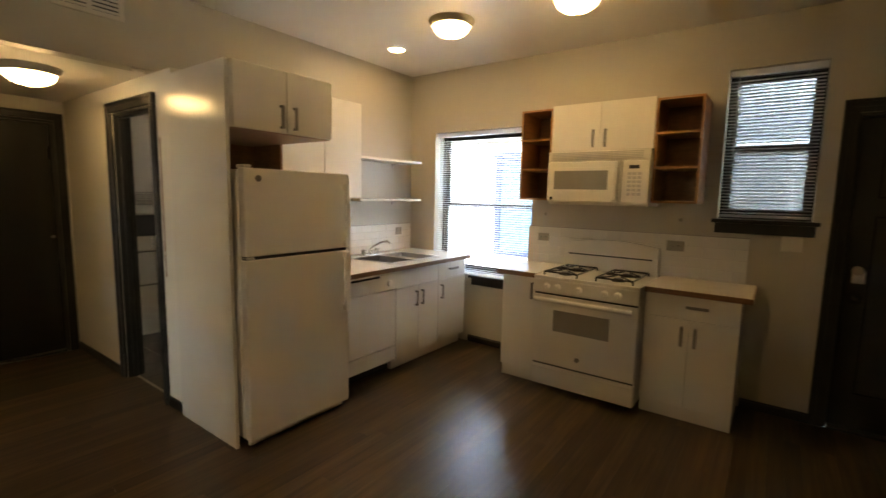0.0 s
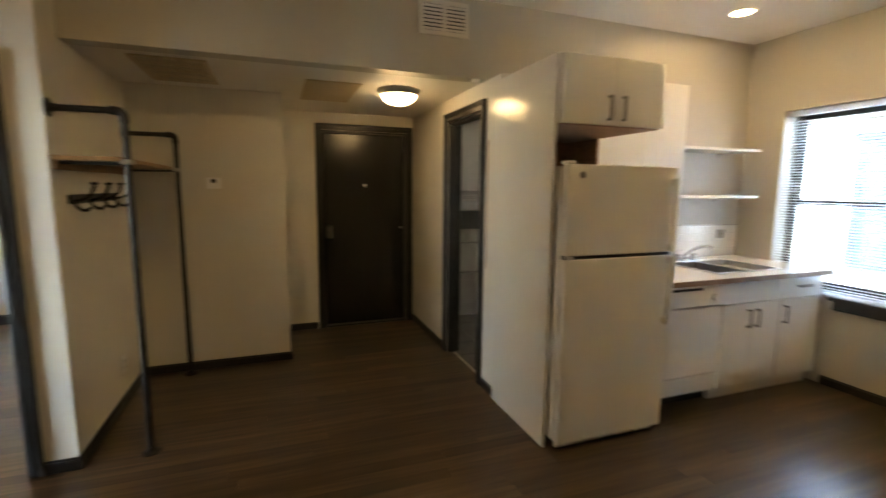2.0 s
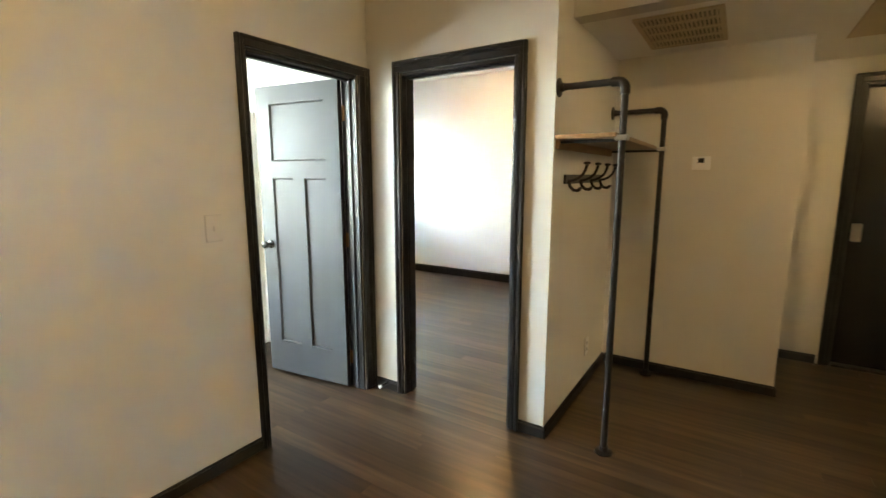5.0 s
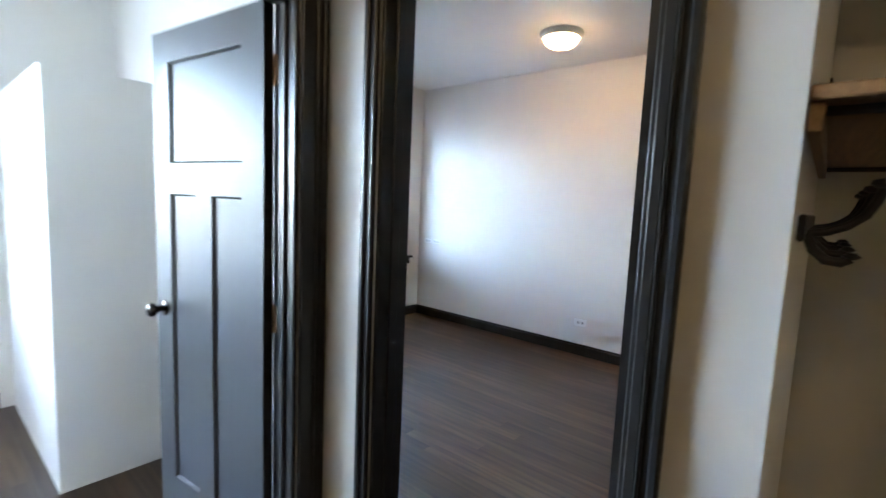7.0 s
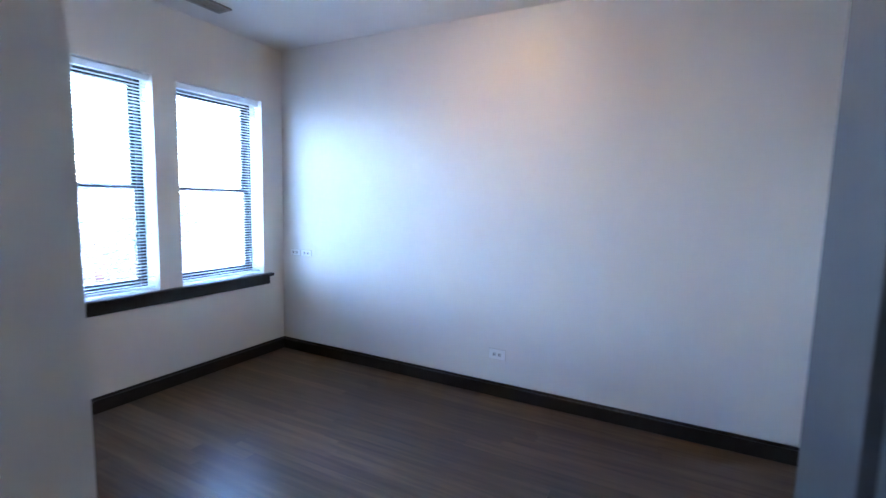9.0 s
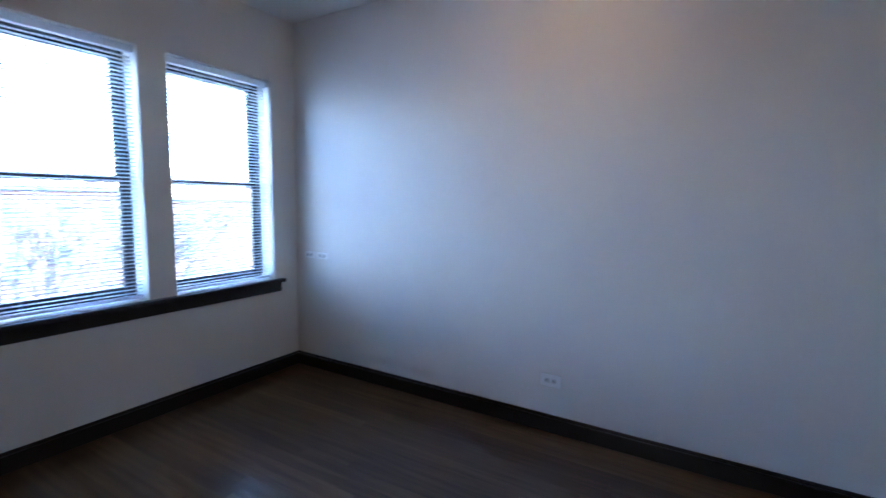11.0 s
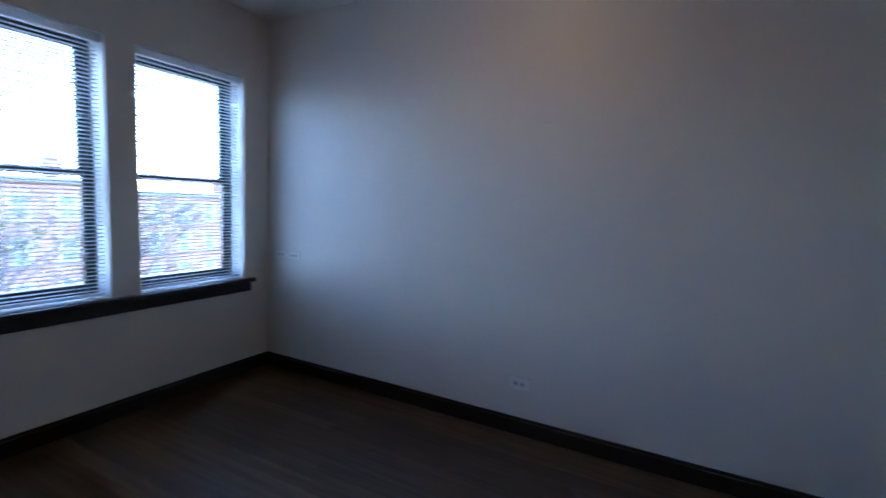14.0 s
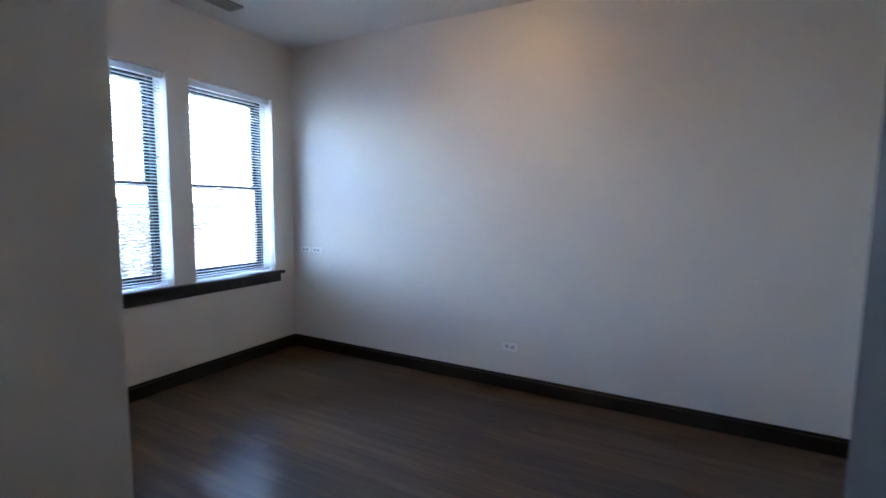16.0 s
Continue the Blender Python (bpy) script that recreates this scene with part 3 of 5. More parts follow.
def blind(name, x0, x1, z0, z1, wy, side, label, tilt=10.0):
    """A white slatted blind with head rail, bottom rail and cords, hung inside a window opening."""
    d = -side
    y = wy + d * 0.055
    e = thing(name, ((x0 + x1) / 2, y, z0), label, "blind", "white window blinds")
    part("head_rail", nb((x0 + 0.004, x1 - 0.004, y - 0.02, y + 0.02, z1 - 0.045, z1 - 0.004), bevel=0.003), SLAT, e)
    part("bottom_rail", nb((x0 + 0.01, x1 - 0.01, y - 0.013, y + 0.013, z0 + 0.012, z0 + 0.03), bevel=0.003), SLAT, e)
    for cx in (x0 + 0.1, x1 - 0.1):
        part("cord", tube(bmesh.new(), (cx, y, z0 + 0.03), (cx, y, z1 - 0.045), 0.0011, 6), SLAT, e)
    part("wand", tube(bmesh.new(), (x0 + 0.06, y + side * 0.024, z1 - 0.05), (x0 + 0.06, y + side * 0.024, z1 - 0.6), 0.004, 8), SLAT, e)
    bm = bmesh.new()
    w = x1 - x0 - 0.024
    pts = [(-0.0125, -0.0026), (0, 0.0022), (0.0125, -0.0026)]
    up = [[bm.verts.new((sx * w / 2, py, pz + 0.0004)) for py, pz in pts] for sx in (-1, 1)]
    dn = [[bm.verts.new((sx * w / 2, py, pz - 0.0004)) for py, pz in pts] for sx in (-1, 1)]
    for k in range(2):
        bm.faces.new((up[0][k], up[1][k], up[1][k + 1], up[0][k + 1]))
        bm.faces.new((dn[0][k + 1], dn[1][k + 1], dn[1][k], dn[0][k]))
    bm.faces.new((up[0][0], dn[0][0], dn[1][0], up[1][0]))
    bm.faces.new((up[0][2], up[1][2], dn[1][2], dn[0][2]))
    me = mesh_of("slat", bm, SLAT)
    n = int((z1 - z0 - 0.09) / 0.0222)
    for k in range(n):
        zz = 0.045 + k * 0.0222
        jig = random.uniform(-1.5, 1.5)
        piece("slat", me, e, None, Matrix.Translation((0, 0, zz)) @ Matrix.Rotation(radians(side * tilt + jig), 4, "X"))
    return e


def stool(x0, x1, z, wy, side, label):
    """A black window stool with a shaped nose and an apron below."""
    e = thing("window_stool", ((x0 + x1) / 2, wy, z), label, "window sill", kind="structure")
    part("stool_board", nb((x0, x1, wy, wy + side * 0.05, z - 0.028, z), bevel=0.008, seg=2), BLACK, e)
    part("apron", nb((x0 + 0.02, x1 - 0.02, wy, wy + side * 0.02, z - 0.10, z - 0.028), bevel=0.004), BLACK, e)
    return e


for nm, W, wy, side, label in (("window_kitchen", W1, YK, -1, "black-framed double-hung kitchen window"), ("window_high", W2, YK, -1, "small high window beside the back door"),
                               ("window_bedroom_1", LW, YW, 1, "black-framed double-hung bedroom window"), ("window_bedroom_2", RW, YW, 1, "black-framed double-hung bedroom window"),
                               ("window_second_bedroom", R1W, YW, 1, "black-framed double-hung window in the bright bedroom")):
    window(nm, W[0], W[1], W[2], W[3], wy, side, label)
for W, wy, side, label, tilt in ((W1, YK, -1, "white slatted blind with open slats over the sink window", 6), (W2, YK, -1, "white slatted blind with open slats over the high window", 5),
                                 (LW, YW, 1, "white slatted blind with open slats", 6), (RW, YW, 1, "white slatted blind with open slats", 6),
                                 (R1W, YW, 1, "white slatted blind in the bright bedroom", 6)):
    blind("window_blind", W[0], W[1], W[2], W[3], wy, side, label, tilt)
stool(0.80, 1.46, W1[2], YK, -1, "black painted window sill below the kitchen window")
stool(2.86, 3.47, W2[2], YK, -1, "black painted sill below the high window")
stool(-2.85, -1.15, LW[2], YW, 1, "black painted sill shared by both bedroom windows")
stool(0.9, 2.95, R1W[2], YW, 1, "black painted window sill")


# ---------------------------------------------------------------- kitchen
def handle_v(x, y, z, h, out, parent, axis):
    """A flat metal bow handle, upright; out is the way it stands off."""
    bm = bmesh.new()
    d = 0.028 * out
    for z0 in (z - h / 2 + 0.006, z + h / 2 - 0.006):
        if axis == "x":
            box(bm, x, x + d, y - 0.006, y + 0.006, z0 - 0.006, z0 + 0.006)
        else:
            box(bm, x - 0.006, x + 0.006, y, y + d, z0 - 0.006, z0 + 0.006)
    if axis == "x":
        box(bm, x + d * 0.8, x + d * 1.08, y - 0.010, y + 0.010, z - h / 2, z + h / 2, bevel=0.002)
    else:
        box(bm, x - 0.010, x + 0.010, y + d * 0.8, y + d * 1.08, z - h / 2, z + h / 2, bevel=0.002)
    return part("handle", bm, PULL, parent, "dark brushed metal bow handle")


def handle_h(x, y, z, w, out, parent, axis):
    bm = bmesh.new()
    d = 0.028 * out
    for s in (-w / 2 + 0.006, w / 2 - 0.006):
        if axis == "x":
            box(bm, x, x + d, y + s - 0.006, y + s + 0.006, z - 0.006, z + 0.006)
        else:
            box(bm, x + s - 0.006, x + s + 0.006, y, y + d, z - 0.006, z + 0.006)
    if axis == "x":
        box(bm, x + d * 0.8, x + d * 1.08, y - w / 2, y + w / 2, z - 0.010, z + 0.010, bevel=0.002)
    else:
        box(bm, x - w / 2, x + w / 2, y + d * 0.8, y + d * 1.08, z - 0.010, z + 0.010, bevel=0.002)
    return part("handle", bm, PULL, parent, "dark brushed metal bow handle")


# fridge
FX, FY0, FY1, FH = 0.95, 1.515, 2.245, 1.60
e = thing("refrigerator", (0.55, 1.88, 0), "cream top-freezer refrigerator with a textured door", "refrigerator")
part("body", nb((0.12, FX - 0.075, FY0 + 0.004, FY1 - 0.004, 0.05, FH - 0.008), bevel=0.006), APPL, e)
part("gasket", nb((FX - 0.075, FX - 0.06, FY0 + 0.012, FY1 - 0.012, 0.07, FH - 0.02)), PLASTIC, e, "pale door gasket")
d1 = part("freezer_door", nb((FX - 0.06, FX, FY0, FY1, 1.118, FH), bevel=0.012, seg=3), APPL, e)
d2 = part("fridge_door", nb((FX - 0.06, FX, FY0, FY1, 0.055, 1.098), bevel=0.012, seg=3), APPL, e)
# black strip paints the shade in the gap between the doors
part("door_gap", nb((FX - 0.058, FX - 0.015, FY0 + 0.01, FY1 - 0.01, 1.098, 1.118)), RUBBER, e, "black strip for the shade between the doors")
for d, z0, z1 in ((d1, 1.13, 1.53), (d2, 0.70, 1.09)):
    bm = nb((FX - 0.002, FX + 0.035, FY1 - 0.052, FY1 - 0.022, z0, z0 + 0.035), (FX - 0.002, FX + 0.035, FY1 - 0.052, FY1 - 0.022, z1 - 0.035, z1),
            (FX + 0.022, FX + 0.042, FY1 - 0.055, FY1 - 0.018, z0 - 0.004, z1 + 0.004), bevel=0.006, seg=2)
    part("handle", bm, APPL, d, "long cream plastic handle")
part("badge", lathe(bmesh.new(), [(0.018, 0), (0.018, 0.003), (0.012, 0.005)], (FX, FY0 + 0.085, 1.545), 20, "x"), PULL, d1, "small round metal badge", smooth=True)
part("hinge_cap", nb((FX - 0.09, FX - 0.02, FY0 + 0.01, FY0 + 0.06, FH, FH + 0.018), bevel=0.005), APPL, e)
part("hinge_plate", nb((FX - 0.055, FX + 0.006, FY0 + 0.01, FY0 + 0.05, 1.102, 1.114), bevel=0.002), STEEL, e)
part("toe_grille", nb((FX - 0.07, FX - 0.045, FY0 + 0.02, FY1 - 0.02, 0.012, 0.052), bevel=0.003), APPL, e)
for fy in (FY0 + 0.06, FY1 - 0.06):
    part("foot", tube(bmesh.new(), (FX - 0.1, fy, 0.0), (FX - 0.1, fy, 0.05), 0.018, 14), RUBBER, e)

e = thing("side_panel", (0.5, 1.488, 0), "tall white laminate panel beside the refrigerator", "panel")
part("board", nb((0.2, 0.853, 1.478, 1.498, 0.0, 2.165), bevel=0.001), CAB, e)
part("edge_band", nb((0.853, 0.855, 1.4785, 1.4975, 0.0, 2.165), bevel=0.0005), PLASTIC, e, "thin white edge band")


def wall_cabinet(name, x0, x1, y0, y1, z0, z1, front, label, doors, under=None, handles=True, hz=None):
    """A cabinet with slab doors; front is 'x' (doors face +x) or 'y' (doors face -y)."""
    e = thing(name, ((x0 + x1) / 2, (y0 + y1) / 2, z0), label, "cabinet")
    if front == "x":
        part("body", nb((x0, x1 - 0.02, y0, y1, z0, z1)), CAB, e)
        if under:
            part("underside", nb((x0, x1 - 0.022, y0 + 0.002, y1 - 0.002, z0 - 0.004, z0)), under, e, "brown veneer underside")
        w = (y1 - y0) / doors
        for k in range(doors):
            d = part("door", nb((x1 - 0.018, x1, y0 + k * w + 0.0015, y0 + (k + 1) * w - 0.0015, z0, z1), bevel=0.0015), CAB, e)
            if handles:
                hy = y0 + (k + 1) * w - 0.045 if (k == 0 and doors > 1) else y0 + k * w + 0.045
                handle_v(x1, hy, hz or z0 + 0.1, 0.13, 1, d, "x")
    else:
        part("body", nb((x0, x1, y0 + 0.02, y1, z0, z1)), CAB, e)
        w = (x1 - x0) / doors
        for k in range(doors):
            d = part("door", nb((x0 + k * w + 0.0015, x0 + (k + 1) * w - 0.0015, y0, y0 + 0.018, z0, z1), bevel=0.0015), CAB, e)
            if handles:
                hx = x0 + (k + 1) * w - 0.045 if (k == 0 and doors > 1) else x0 + k * w + 0.045
                handle_v(hx, y0, hz or z0 + 0.1, 0.13, -1, d, "y")
    return e


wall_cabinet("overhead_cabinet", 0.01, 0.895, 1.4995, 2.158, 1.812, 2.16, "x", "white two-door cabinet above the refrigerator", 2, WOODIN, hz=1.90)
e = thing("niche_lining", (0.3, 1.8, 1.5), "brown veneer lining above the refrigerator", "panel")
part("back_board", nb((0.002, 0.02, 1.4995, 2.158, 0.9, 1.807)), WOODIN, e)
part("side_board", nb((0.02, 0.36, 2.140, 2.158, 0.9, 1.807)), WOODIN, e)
wall_cabinet("upper_cabinet", 0.002, 0.33, 2.16, 2.955, 1.44, 2.225, "x", "plain white wall cabinet beside the shelves", 2, handles=False)


def float_shelf(z, label):
    e = thing("wall_shelf", (0.13, 3.43, z), label, "shelf", "white shelves over the sink")
    part("board", nb((0.0, 0.262, 3.0, 3.86, z - 0.022, z), bevel=0.002), CAB, e)
    part("end_cap", nb((0.002, 0.26, 2.998, 3.0, z - 0.0215, z - 0.0005)), TAN, e, "bare tan board end")
    for yy in (3.1, 3.7):
        part("bracket", nb((0.0, 0.2, yy - 0.008, yy + 0.008, z - 0.03, z - 0.022), (0.0, 0.012, yy - 0.012, yy + 0.012, z - 0.06, z - 0.03)), STEEL, e, "small metal bracket")


float_shelf(1.806, "white floating shelf over the sink")
float_shelf(1.43, "white floating shelf over the sink")

# counters
CT = 0.893
e = thing("sink_counter", (0.4, 3.1, CT), "cream laminate counter with a brown wood edge round the sink", "counter")
SX0, SX1, SY0, SY1 = 0.17, 0.66, 2.98, 3.62
bm = nb((0.0, 0.80, 2.27, SY0, CT - 0.035, CT), (0.0, 0.80, SY1, 3.985, CT - 0.035, CT), (0.0, SX0, SY0, SY1, CT - 0.035, CT), (SX1, 0.80, SY0, SY1, CT - 0.035, CT))
part("top", bm, TOP, e)
part("front_edge", nb((0.80, 0.806, 2.27, 3.985, CT - 0.038, CT - 0.002), bevel=0.0015), EDGE, e, "brown wood front edge")
e = thing("kitchen_sink", (0.4, 3.3, CT), "brushed steel drop-in sink in the counter", "sink")
bm = nb((SX0 - 0.03, SX1 + 0.02, SY0 - 0.02, SY0 + 0.01, CT, CT + 0.006), (SX0 - 0.03, SX1 + 0.02, SY1 - 0.01, SY1 + 0.02, CT, CT + 0.006),
        (SX0 - 0.03, SX0 + 0.05, SY0 + 0.01, SY1 - 0.01, CT, CT + 0.006), (SX1 - 0.01, SX1 + 0.02, SY0 + 0.01, SY1 - 0.01, CT, CT + 0.006), bevel=0.002)
part("rim", bm, STEEL, e)
ym = (SY0 + SY1) / 2
for a, b in ((SY0 + 0.012, ym - 0.012), (ym + 0.012, SY1 - 0.012)):
    z0 = CT - 0.17
    bm = nb((SX0 + 0.05, SX1 - 0.012, a, b, z0, z0 + 0.004), (SX0 + 0.05, SX0 + 0.054, a, b, z0 + 0.004, CT), (SX1 - 0.016, SX1 - 0.012, a, b, z0 + 0.004, CT),
            (SX0 + 0.054, SX1 - 0.016, a, a + 0.004, z0 + 0.004, CT), (SX0 + 0.054, SX1 - 0.016, b - 0.004, b, z0 + 0.004, CT))
    part("basin", bm, STEEL, e)
part("divider", nb((SX0 + 0.05, SX1 - 0.012, ym - 0.012, ym + 0.012, CT - 0.06, CT + 0.003), bevel=0.003), STEEL, e)
e = thing("faucet", (SX0 + 0.01, 3.2, CT), "chrome two-handle kitchen faucet behind the sink", "faucet")
part("deck_plate", nb((SX0 - 0.015, SX0 + 0.035, 3.09, 3.31, CT + 0.006, CT + 0.02), bevel=0.006, seg=2), CHROME, e)
part("spout", bent(bmesh.new(), [(SX0 + 0.01, 3.2, CT + 0.02), (SX0 + 0.01, 3.2, CT + 0.055), (SX0 + 0.05, 3.21, CT + 0.095), (SX0 + 0.12, 3.235, CT + 0.135), (SX0 + 0.18, 3.255, CT + 0.148), (SX0 + 0.205, 3.265, CT + 0.128)], 0.011, 14), CHROME, e, smooth=True)
for fy in (3.115, 3.285):
    part("tap_handle", lathe(bmesh.new(), [(0.018, 0), (0.016, 0.03), (0.02, 0.04), (0.006, 0.05)], (SX0 + 0.01, fy, CT + 0.02), 18), CHROME, e, smooth=True)
    part("tap_lever", nb((SX0 + 0.0, SX0 + 0.055, fy - 0.006, fy + 0.006, CT + 0.058, CT + 0.068), bevel=0.003), CHROME, e)

# dishwasher
DX = 0.765
e = thing("dishwasher", (0.4, 2.62, 0), "white built-in dishwasher with a control dial", "dishwasher")
part("body", nb((0.1, DX - 0.03, 2.33, 2.925, 0.1, CT - 0.04)), STOVEW, e)
part("door", nb((DX - 0.03, DX, 2.332, 2.923, 0.225, 0.70), bevel=0.006), STOVEW, e)
c = part("control_panel", nb((DX - 0.03, DX + 0.012, 2.332, 2.923, 0.708, 0.838), bevel=0.008, seg=2), STOVEW, e)
part("handle_lip", nb((DX + 0.0, DX + 0.026, 2.335, 2.92, 0.838, 0.855), bevel=0.004), STOVEW, e)
# no hollow here: a black sheet paints the recess's shade
part("recess_shade", nb((DX + 0.009, DX + 0.0135, 2.35, 2.72, 0.818, 0.836)), RUBBER, c, "black sheet for the shade of a handle recess")
part("dial", lathe(bmesh.new(), [(0.027, 0), (0.025, 0.014), (0.02, 0.018)], (DX + 0.012, 2.83, 0.765), 24, "x"), PLASTIC, c, "white round dial", smooth=True)
part("lower_panel", nb((DX - 0.02, DX - 0.003, 2.332, 2.923, 0.10, 0.218), bevel=0.003), STOVEW, e)
# black board paints the shade under the dishwasher
part("kick_shade", nb((DX - 0.10, DX - 0.09, 2.33, 2.925, 0.0, 0.1)), RUBBER, e, "black board for the shade of the kick space")


def base_cab(name, x0, x1, y0, y1, front, label, drawer, doors, top=CT - 0.037, deep=0.0):
    """A base cabinet with a toe kick, a drawer front and slab doors."""
    e = thing(name, ((x0 + x1) / 2, (y0 + y1) / 2, 0), label, "cabinet")
    zd = 0.695 if drawer else top
    if front == "x":
        part("body", nb((x0, x1 - 0.02, y0, y1, 0.1, top - deep), *([(x1 - 0.04, x1 - 0.02, y0, y1, top - deep, top)] if deep else [])), CAB, e)
        part("toe_kick", nb((x0, x1 - 0.06, y0, y1, 0.0, 0.1)), CAB, e)
        if drawer:
            d = part("drawer_front", nb((x1 - 0.018, x1, y0 + 0.0015, y1 - 0.0015, zd + 0.003, top), bevel=0.0015), CAB, e)
            if drawer > 1:
                handle_h(x1, (y0 + y1) / 2, (zd + top) / 2 + 0.01, 0.13, 1, d, "x")
        w = (y1 - y0) / doors
        for k in range(doors):
            d = part("door", nb((x1 - 0.018, x1, y0 + k * w + 0.0015, y0 + (k + 1) * w - 0.0015, 0.1, zd), bevel=0.0015), CAB, e)
            hy = y0 + (k + 1) * w - 0.04 if (k == 0 and doors > 1) else y0 + k * w + 0.04
            handle_v(x1, hy, zd - 0.11, 0.13, 1, d, "x")
    else:
        part("body", nb((x0, x1, y0 + 0.02, y1, 0.1, top)), CAB, e)
        part("toe_kick", nb((x0 + 0.002, x1 - 0.002, y0 + 0.03, y1, 0.0, 0.1)), CAB, e)
        if drawer:
            d = part("drawer_front", nb((x0 + 0.0015, x1 - 0.0015, y0, y0 + 0.018, zd + 0.003, top), bevel=0.0015), CAB, e)
            handle_h((x0 + x1) / 2 + 0.04, y0, (zd + top) / 2 + 0.01, 0.13, -1, d, "y")
        w = (x1 - x0) / doors
        for k in range(doors):
            d = part("door", nb((x0 + k * w + 0.0015, x0 + (k + 1) * w - 0.0015, y0, y0 + 0.018, 0.1, zd), bevel=0.0015), CAB, e)
            hx = x0 + (k + 1) * w - 0.04 if (k == 0 or doors == 1) else x0 + k * w + 0.04
            handle_v(hx, y0, zd - 0.11, 0.13, -1, d, "y")
    return e


base_cab("sink_cabinet", 0.02, DX + 0.004, 2.928, 3.50, "x", "white sink base cabinet with two slab doors", 1, 2, deep=0.15)
base_cab("drawer_cabinet", 0.02, DX + 0.004, 3.502, 3.94, "x", "white base cabinet with a drawer and a door", 2, 1)
CY = 3.44
base_cab("base_cabinet", 1.475, 1.783, CY, YK - 0.01, "y", "narrow white base cabinet beside the stove", 0, 1)
base_cab("base_cabinet", 2.562, 3.115, CY + 0.03, YK - 0.01, "y", "white two-door base cabinet with a drawer", 1, 2)
for x0, x1, y0 in ((1.44, 1.784, CY - 0.03), (2.56, 3.165, CY + 0.01)):
    e = thing("counter", ((x0 + x1) / 2, 3.7, CT), "cream laminate counter with a brown wood edge beside the stove", "counter")
    part("top", nb((x0, x1, y0, YK, CT - 0.035, CT)), TOP, e)
    part("front_edge", nb((x0, x1, y0 - 0.006, y0, CT - 0.038, CT - 0.002), bevel=0.0015), EDGE, e, "brown wood front edge")
    ex = x0 if x0 < 2 else x1
    part("end_edge", nb((ex, ex + (-0.006 if x0 < 2 else 0.006), y0 - 0.006, YK, CT - 0.038, CT - 0.002), bevel=0.0015), EDGE, e, "brown wood end edge")

# stove
TX0, TX1, TY = 1.793, 2.552, 3.345
e = thing("gas_stove", ((TX0 + TX1) / 2, 3.66, 0), "white freestanding gas stove with black grates", "stove")
part("body", nb((TX0, TX1, TY + 0.03, YK - 0.02, 0.05, 0.865), bevel=0.003), STOVEW, e)
dr = part("broiler_drawer", nb((TX0 + 0.002, TX1 - 0.002, TY + 0.004, TY + 0.03, 0.05, 0.205), bevel=0.005), STOVEW, e)
part("drawer_lip", nb((TX0 + 0.01, TX1 - 0.01, TY - 0.008, TY + 0.006, 0.18, 0.2), bevel=0.005), STOVEW, dr)
# black strip paints the shade between drawer and oven door
part("drawer_gap", nb((TX0 + 0.01, TX1 - 0.01, TY + 0.02, TY + 0.029, 0.206, 0.222)), RUBBER, e, "black strip for the shaded gap")
od = part("oven_door", nb((TX0 + 0.002, TX1 - 0.002, TY, TY + 0.03, 0.222, 0.752), bevel=0.008, seg=2), STOVEW, e)
part("oven_window", nb((TX0 + 0.165, TX1 - 0.185, TY - 0.002, TY + 0.002, 0.485, 0.645), bevel=0.0012), MWGLASS, od, "smoky oven window")
bm = bmesh.new()
tube(bm, (TX0 + 0.03, TY - 0.045, 0.722), (TX1 - 0.03, TY - 0.045, 0.722), 0.0165, 18)
for hx in (TX0 + 0.05, TX1 - 0.05):
    box(bm, hx - 0.015, hx + 0.015, TY - 0.045, TY + 0.002, 0.712, 0.732, bevel=0.004)
part("oven_handle", bm, STOVEW, od, "long white oven handle", smooth=True)
part("badge", lathe(bmesh.new(), [(0.018, 0), (0.018, -0.003), (0.012, -0.005)], ((TX0 + TX1) / 2 - 0.02, TY, 0.30), 20, "y"), PULL, od, "small round metal badge", smooth=True)
# shade above the oven door, painted as a black strip
part("vent_gap", nb((TX0 + 0.01, TX1 - 0.01, TY + 0.012, TY + 0.03, 0.752, 0.766)), RUBBER, e, "black strip for the shaded gap")
cp = part("knob_panel", nb((TX0, TX1, TY - 0.004, TY + 0.05, 0.766, 0.868), bevel=0.01, seg=2), STOVEW, e)
for k in (0.14, 0.25, 0.46, 0.70, 0.82):
    kx = TX0 + (TX1 - TX0) * k
    kn = part("knob", lathe(bmesh.new(), [(0.026, 0), (0.026, -0.006), (0.021, -0.012), (0.019, -0.026), (0.012, -0.029)], (kx, TY - 0.004, 0.818), 24, "y"), PLASTIC, cp, "white burner knob", smooth=True)
    part("knob_grip", nb((kx - 0.004, kx + 0.004, TY - 0.038, TY - 0.03, 0.8, 0.836), bevel=0.002), PLASTIC, kn)
part("cooktop", nb((TX0 - 0.002, TX1 + 0.002, TY, YK - 0.09, 0.868, 0.892), bevel=0.007, seg=2), STOVEW, e)
bm = nb((TX0 + 0.01, TX1 - 0.01, YK - 0.10, YK - 0.02, 0.885, 1.02), bevel=0.004)
bg = part("backguard", bm, STOVEW, e)
bm = bmesh.new()
n = 16
pts = []
for k in range(n + 1):
    u = k / n
    pts.append((TX0 + 0.015 + (TX1 - TX0 - 0.03) * u, 1.105 + 0.035 * math.sin(math.pi * u)))
lo = [bm.verts.new((x, YK - 0.095, 1.02)) for x, z in pts]
hi = [bm.verts.new((x, YK - 0.085, z)) for x, z in pts]
hb = [bm.verts.new((x, YK - 0.03, z)) for x, z in pts]
lb = [bm.verts.new((x, YK - 0.03, 1.02)) for x, z in pts]
